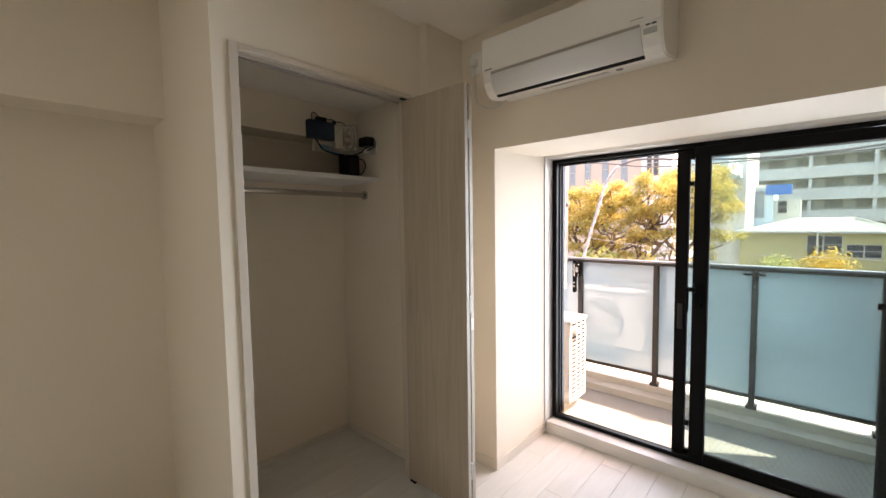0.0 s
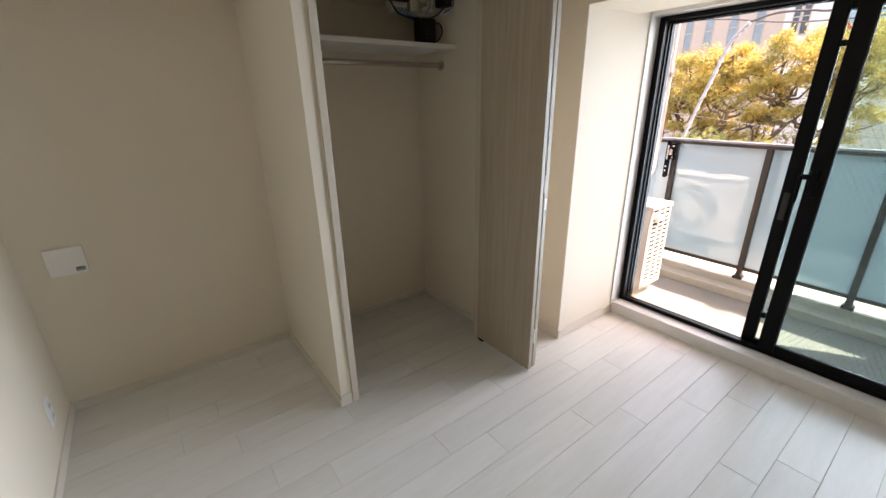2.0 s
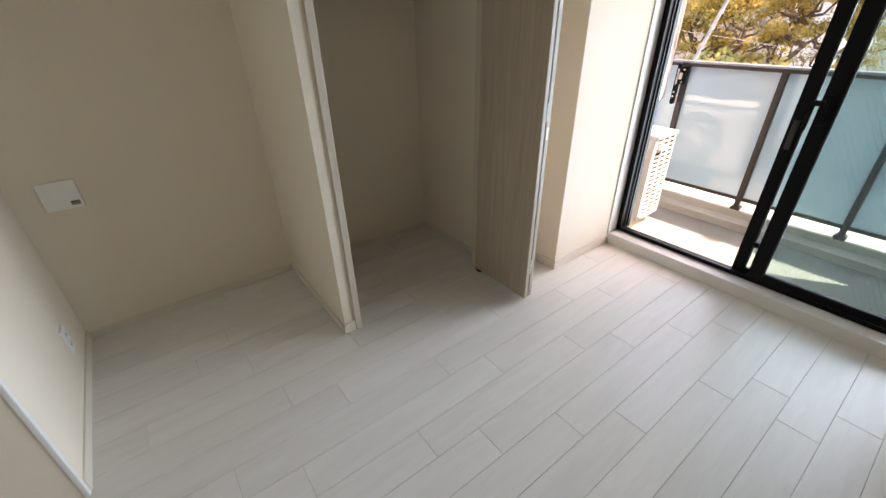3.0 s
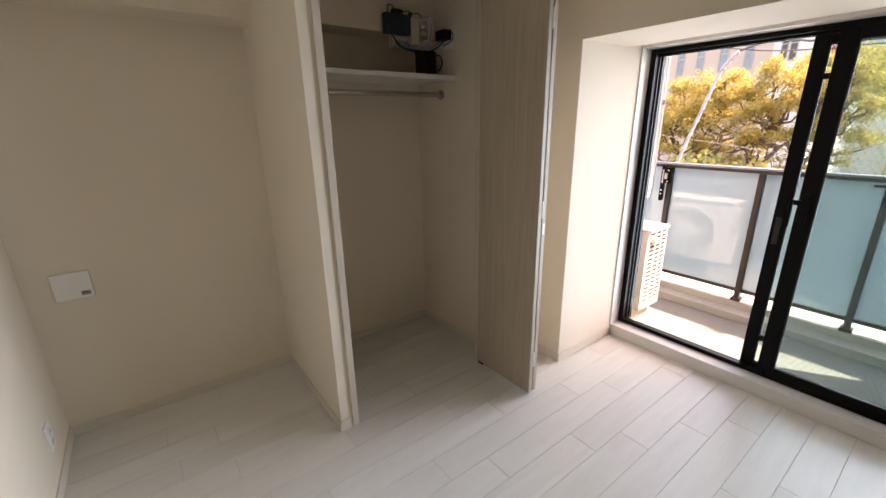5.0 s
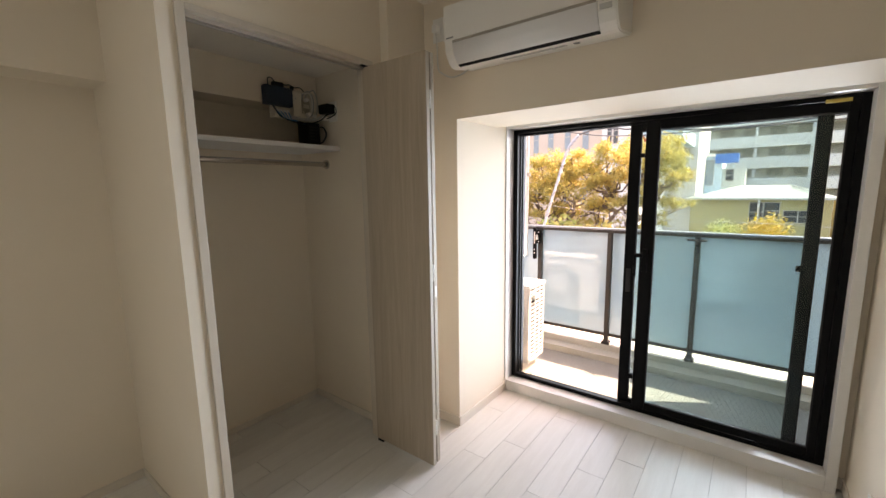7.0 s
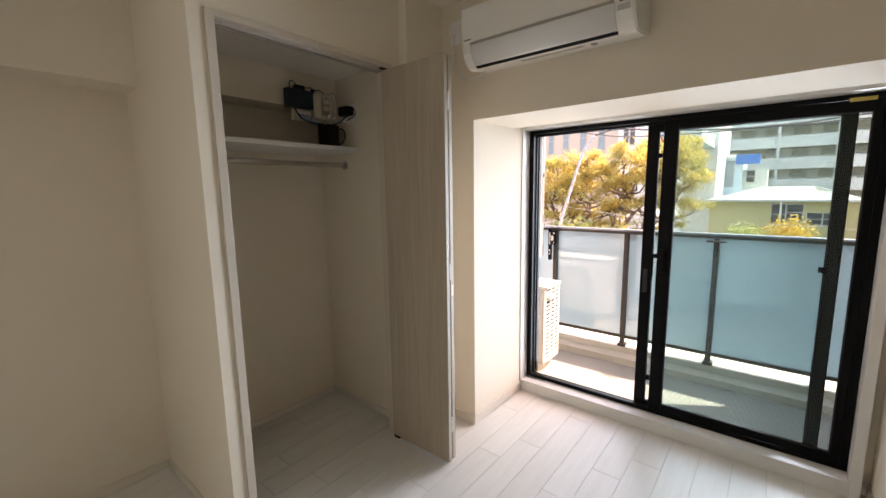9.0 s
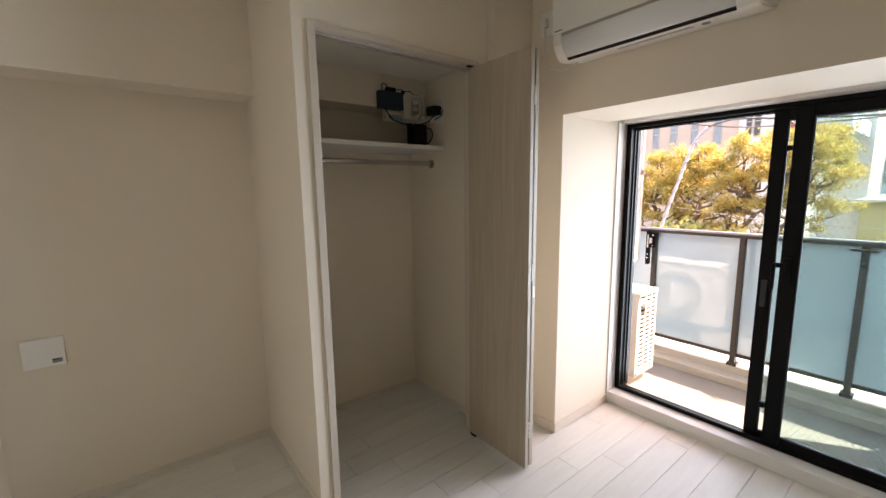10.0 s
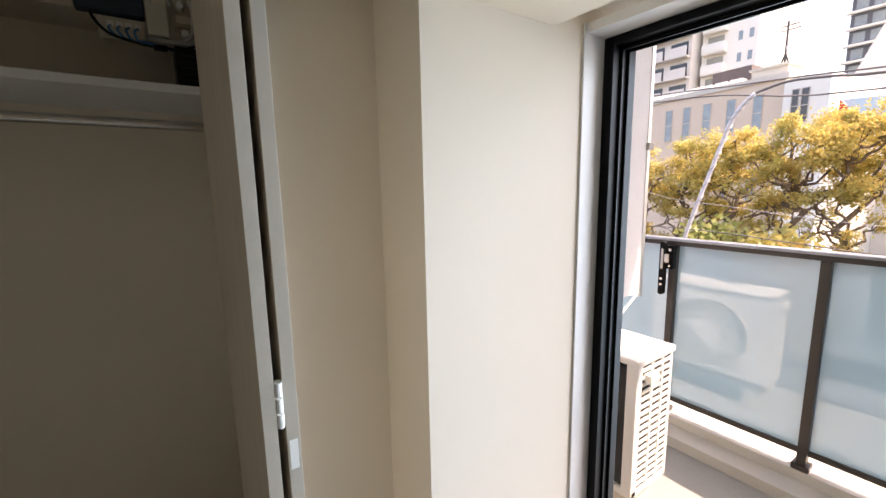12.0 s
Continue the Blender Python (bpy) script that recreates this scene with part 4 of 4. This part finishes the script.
for s in range(13):
    z = 9.6 + s * 2.45
    part("balcony", boxes((-25.6, -23.1, 59.0, 59.1, z, z + 1.05), (-25.6, -23.1, 59.1, 60, z - 0.15, z), (-23.2, -23.1, 59.1, 60, z, z + 1.05)), WHITE_WALL, hi)
    part("balcony_door", boxes((-25.3, -23.5, 59.95, 59.99, z + 0.1, z + 2.0)), GALLERY, hi)
    for x in (-22.0, -20.9):
        part("window", boxes((x, x + 0.42, 59.95, 59.99, z + 0.9, z + 1.9)), PANE, hi)
tower = thing("glass_tower", (-15, 95, GZ), "dark blue-grey glass high-rise with balconies", "building")
part("wall", boxes((-19.5, -4, 95, 112, GZ, 60)), DARK_WALL, tower)
for s in range(18):
    z = 12 + s * 2.5
    part("balcony", boxes((-19.9, -4, 94.2, 95, z, z + 0.35)), WHITE_WALL, tower)
    for k in range(7):
        part("window", boxes((-19 + k * 2, -17.6 + k * 2, 94.96, 94.99, z + 0.6, z + 2.1)), PANE, tower)

# long grey block with open galleries
yd = 44.0
deck = thing("gallery_building", (4, yd, GZ), "pale grey block with long open galleries", "building")
part("wall", boxes((-4.6, 22, yd + 1.4, yd + 12, GZ, 14)), GREY_WALL, deck)
for s in range(6):
    z = -2.4 + s * 1.75
    part("parapet", boxes((-3.4, 22, yd, yd + 0.15, z, z + 0.82)), PARAPET, deck)
    part("deck_slab", boxes((-3.4, 22, yd, yd + 1.4, z - 0.1, z)), GREY_WALL, deck)
for x in (-3.4, 0.0, 3.6, 7.2, 10.8):
    part("pillar", boxes((x, x + 0.22, yd - 0.05, yd + 0.2, GZ, 9.0)), PARAPET, deck)
# rear-wall panels tinted as the galleries' shade
for s in range(5):
    for k in range(8):
        part("window", boxes((-2.6 + k * 1.8, -1.5 + k * 1.8, yd + 1.36, yd + 1.39, -1.4 + s * 1.75, -0.78 + s * 1.75)), GALLERY, deck)

# pale blue low building and blue roof
blue = thing("blue_building", (-3, 36, GZ), "pale blue-white house with a bright blue roof edge", "building")
part("wall", boxes((-4.9, -1.7, 36, 41, GZ, 3.6)), PALE_BLUE, blue)
part("roof_edge", boxes((-2.1, -0.75, 35.5, 36.6, 2.95, 3.6)), BLUE_PAINT, blue)
part("cornice", boxes((-4.95, -2.1, 35.9, 36.0, 3.45, 3.65)), WHITE_WALL, blue)
part("annex", boxes((-1.7, -0.3, 36.4, 41, GZ, 2.6)), GREY_WALL, blue)
far_window(blue, -3.95, -3.3, 36, 1.6, 3.2)
far_window(blue, -2.9, -2.2, 36, 1.4, 3.2)
far_window(blue, -1.45, -1.0, 36.4, 1.7, 2.5, DARK_PANE)
far_window(blue, -3.9, -3.2, 36, -1.6, 0.6, DARK_PANE)

# yellow house with a pale hip roof
hy = 30.0
house = thing("house", (0.3, hy, GZ), "yellow house with a pale metal hip roof", "house")
part("wall", boxes((-2.85, 3.7, hy, hy + 6, GZ, 0.62)), YELLOW_WALL, house)
roof = bmesh.new()
rv = [roof.verts.new(p) for p in ((-3.15, hy - 0.4, 0.62), (4.0, hy - 0.4, 0.62), (4.0, hy + 6.4, 0.62), (-3.15, hy + 6.4, 0.62), (-0.5, hy + 2.6, 1.36), (2.1, hy + 2.6, 1.36))]
for f in ((0, 1, 5, 4), (1, 2, 5), (2, 3, 4, 5), (3, 0, 4), (3, 2, 1, 0)):
    roof.faces.new([rv[k] for k in f])
r_ob = part("roof", roof, METAL_ROOF, house)
ribs = bmesh.new()
for k in range(24):
    x = -2.9 + k * 0.29
    top = min(max(x, -0.4), 2.0)
    rod(ribs, (x, hy - 0.4, 0.63), (top, hy + 2.58, 1.37), 0.014, n=5)
part("rib", ribs, METAL_ROOF, r_ob)
part("eave", boxes((-3.15, 4.0, hy - 0.44, hy - 0.38, 0.52, 0.63)), GREY_WALL, house)
far_window(house, 0.15, 0.75, hy, -0.75, 0.35, DARK_PANE)
far_window(house, 0.82, 1.5, hy, -0.55, 0.35, DARK_PANE)
far_window(house, 1.7, 2.3, hy, -0.75, -0.1, DARK_PANE)
far_window(house, 2.36, 2.95, hy, -0.75, -0.1, DARK_PANE)
part("downpipe", rod(bmesh.new(), (0.55, hy - 0.08, GZ), (0.55, hy - 0.08, 0.55), 0.05), ALU, house)
neighbour = thing("house", (6.2, hy, GZ), "pale yellow neighbouring house", "house")
part("wall", boxes((4.4, 9.0, hy - 1, hy + 6, GZ, 0.4)), YELLOW_WALL, neighbour)
part("roof", extrude(bmesh.new(), [(4.15, 0.4), (9.3, 0.4), (6.7, 1.6)], hy - 1.3, hy + 6.2, "y"), METAL_ROOF, neighbour)
far_window(neighbour, 4.8, 5.4, hy - 1, -0.9, -0.1, DARK_PANE)

# overhead cables
drop = thing("cable_bundle", (-2.3, 6, 0.4), "silver spiral-wrapped drop cable rising to the overhead lines", "cable")
run = [(-2.75, 4.17, -0.08), (-2.60, 5.2, -0.10), (-2.44, 6, 0.2), (-2.29, 6, 0.86), (-2.10, 6, 1.50), (-1.95, 6, 1.97), (-1.79, 6, 2.17), (-1.55, 6, 2.225), (-1.25, 6, 2.205), (-0.96, 6, 2.17), (0.5, 6.2, 2.12), (5, 8, 2.6), (14, 44, 6)]
part("sleeve", tube(bmesh.new(), run[:7], 0.020, 8), SILVER_LINE, drop)
part("line", tube(bmesh.new(), run[6:], 0.012, 8), LINE, drop, "dark overhead line")
wrap = []
for k in range(90):
    t = k / 89 * 4
    i = min(int(t), 3)
    c = Vector(run[i + 2]).lerp(Vector(run[i + 3]), t - i)
    wrap.append(c + Vector((0.022 * math.cos(k * 1.1), 0.022 * math.sin(k * 1.1), 0)))
part("wrap", tube(bmesh.new(), wrap, 0.006, 4), GREY_CABLE, drop)
for k, pts in enumerate(([(-18, 26, 5.9), (-9, 8, 2.95), (-3.25, 7, 2.52), (-2.0, 7, 2.45), (1, 7, 2.38), (8, 8, 3.2), (14, 44, 7)], [(-18, 26, 5.2), (-9, 8, 2.5), (-3.23, 7, 2.43), (-1.18, 7, 2.2), (3, 7, 2.25), (9, 8, 2.7), (15, 44, 6)], [(-18, 26, 4.4), (-9, 10, 2.4), (-4.6, 9, 1.25), (-3.2, 9, 0.98), (0, 9, 0.75), (6, 10, 1.3), (15, 44, 5)], [(-18, 26, 2.5), (-9, 8.5, 0.45), (-3.6, 8, 0.66), (0, 8, 0.50), (6, 9, 0.8), (15, 44, 4)])):
    whole("overhead_wire", tube(bmesh.new(), pts, (0.009, 0.009, 0.005, 0.008)[k], 6), LINE if k != 2 else GREY_CABLE, "thin overhead utility wire", "wire", group="overhead wires", at=pts[0])

# ---- floor boards, one by one ----
floor = whole("floor", boxes((XB, EAST, SOUTH, 2.53, -0.12, -0.004)), GROOVE, "white-washed oak-print board floor", "floor", kind="structure")
PW, PL, GAP = 0.1385, 0.885, 0.0015
shared = {}


def plank(x0, x1, y0, y1):
    key = (round(x1 - x0, 3), round(y1 - y0, 3))
    if key not in shared:
        w, d = x1 - x0 - GAP, y1 - y0 - GAP
        bm = boxes((-w / 2, w / 2, -d / 2, d / 2, -0.010, 0.0))
        top = [e for e in bm.edges if all(v.co.z > -0.001 for v in e.verts)]
        bmesh.ops.bevel(bm, geom=top, offset=0.0007, segments=1, affect="EDGES")
        shared[key] = mesh_of("plank", bm, PLANK, (0, 0, 0))
    ob = new("plank", shared[key])
    ob.parent = floor
    ob.location = ((x0 + x1) / 2, (y0 + y1) / 2, 0)


JOINTS = [0.803, 0.119, 0.579, 0.194, 0.390, 0.816, 0.131, 0.540, 0.736, 0.143, 0.340, 0.767, 0.078]
for col in range(-4, 26):
    x = -1.577 + PW * col
    y = JOINTS[col % 13] - 4 * PL
    while y < 2.47:
        a, b = max(y, SOUTH), min(y + PL, 2.47)
        xa, xb = max(x, XB), min(x + PW, EAST)
        if b - a > 0.02 and xb - xa > 0.01:
            plank(xa, xb, a, b)
        y += PL
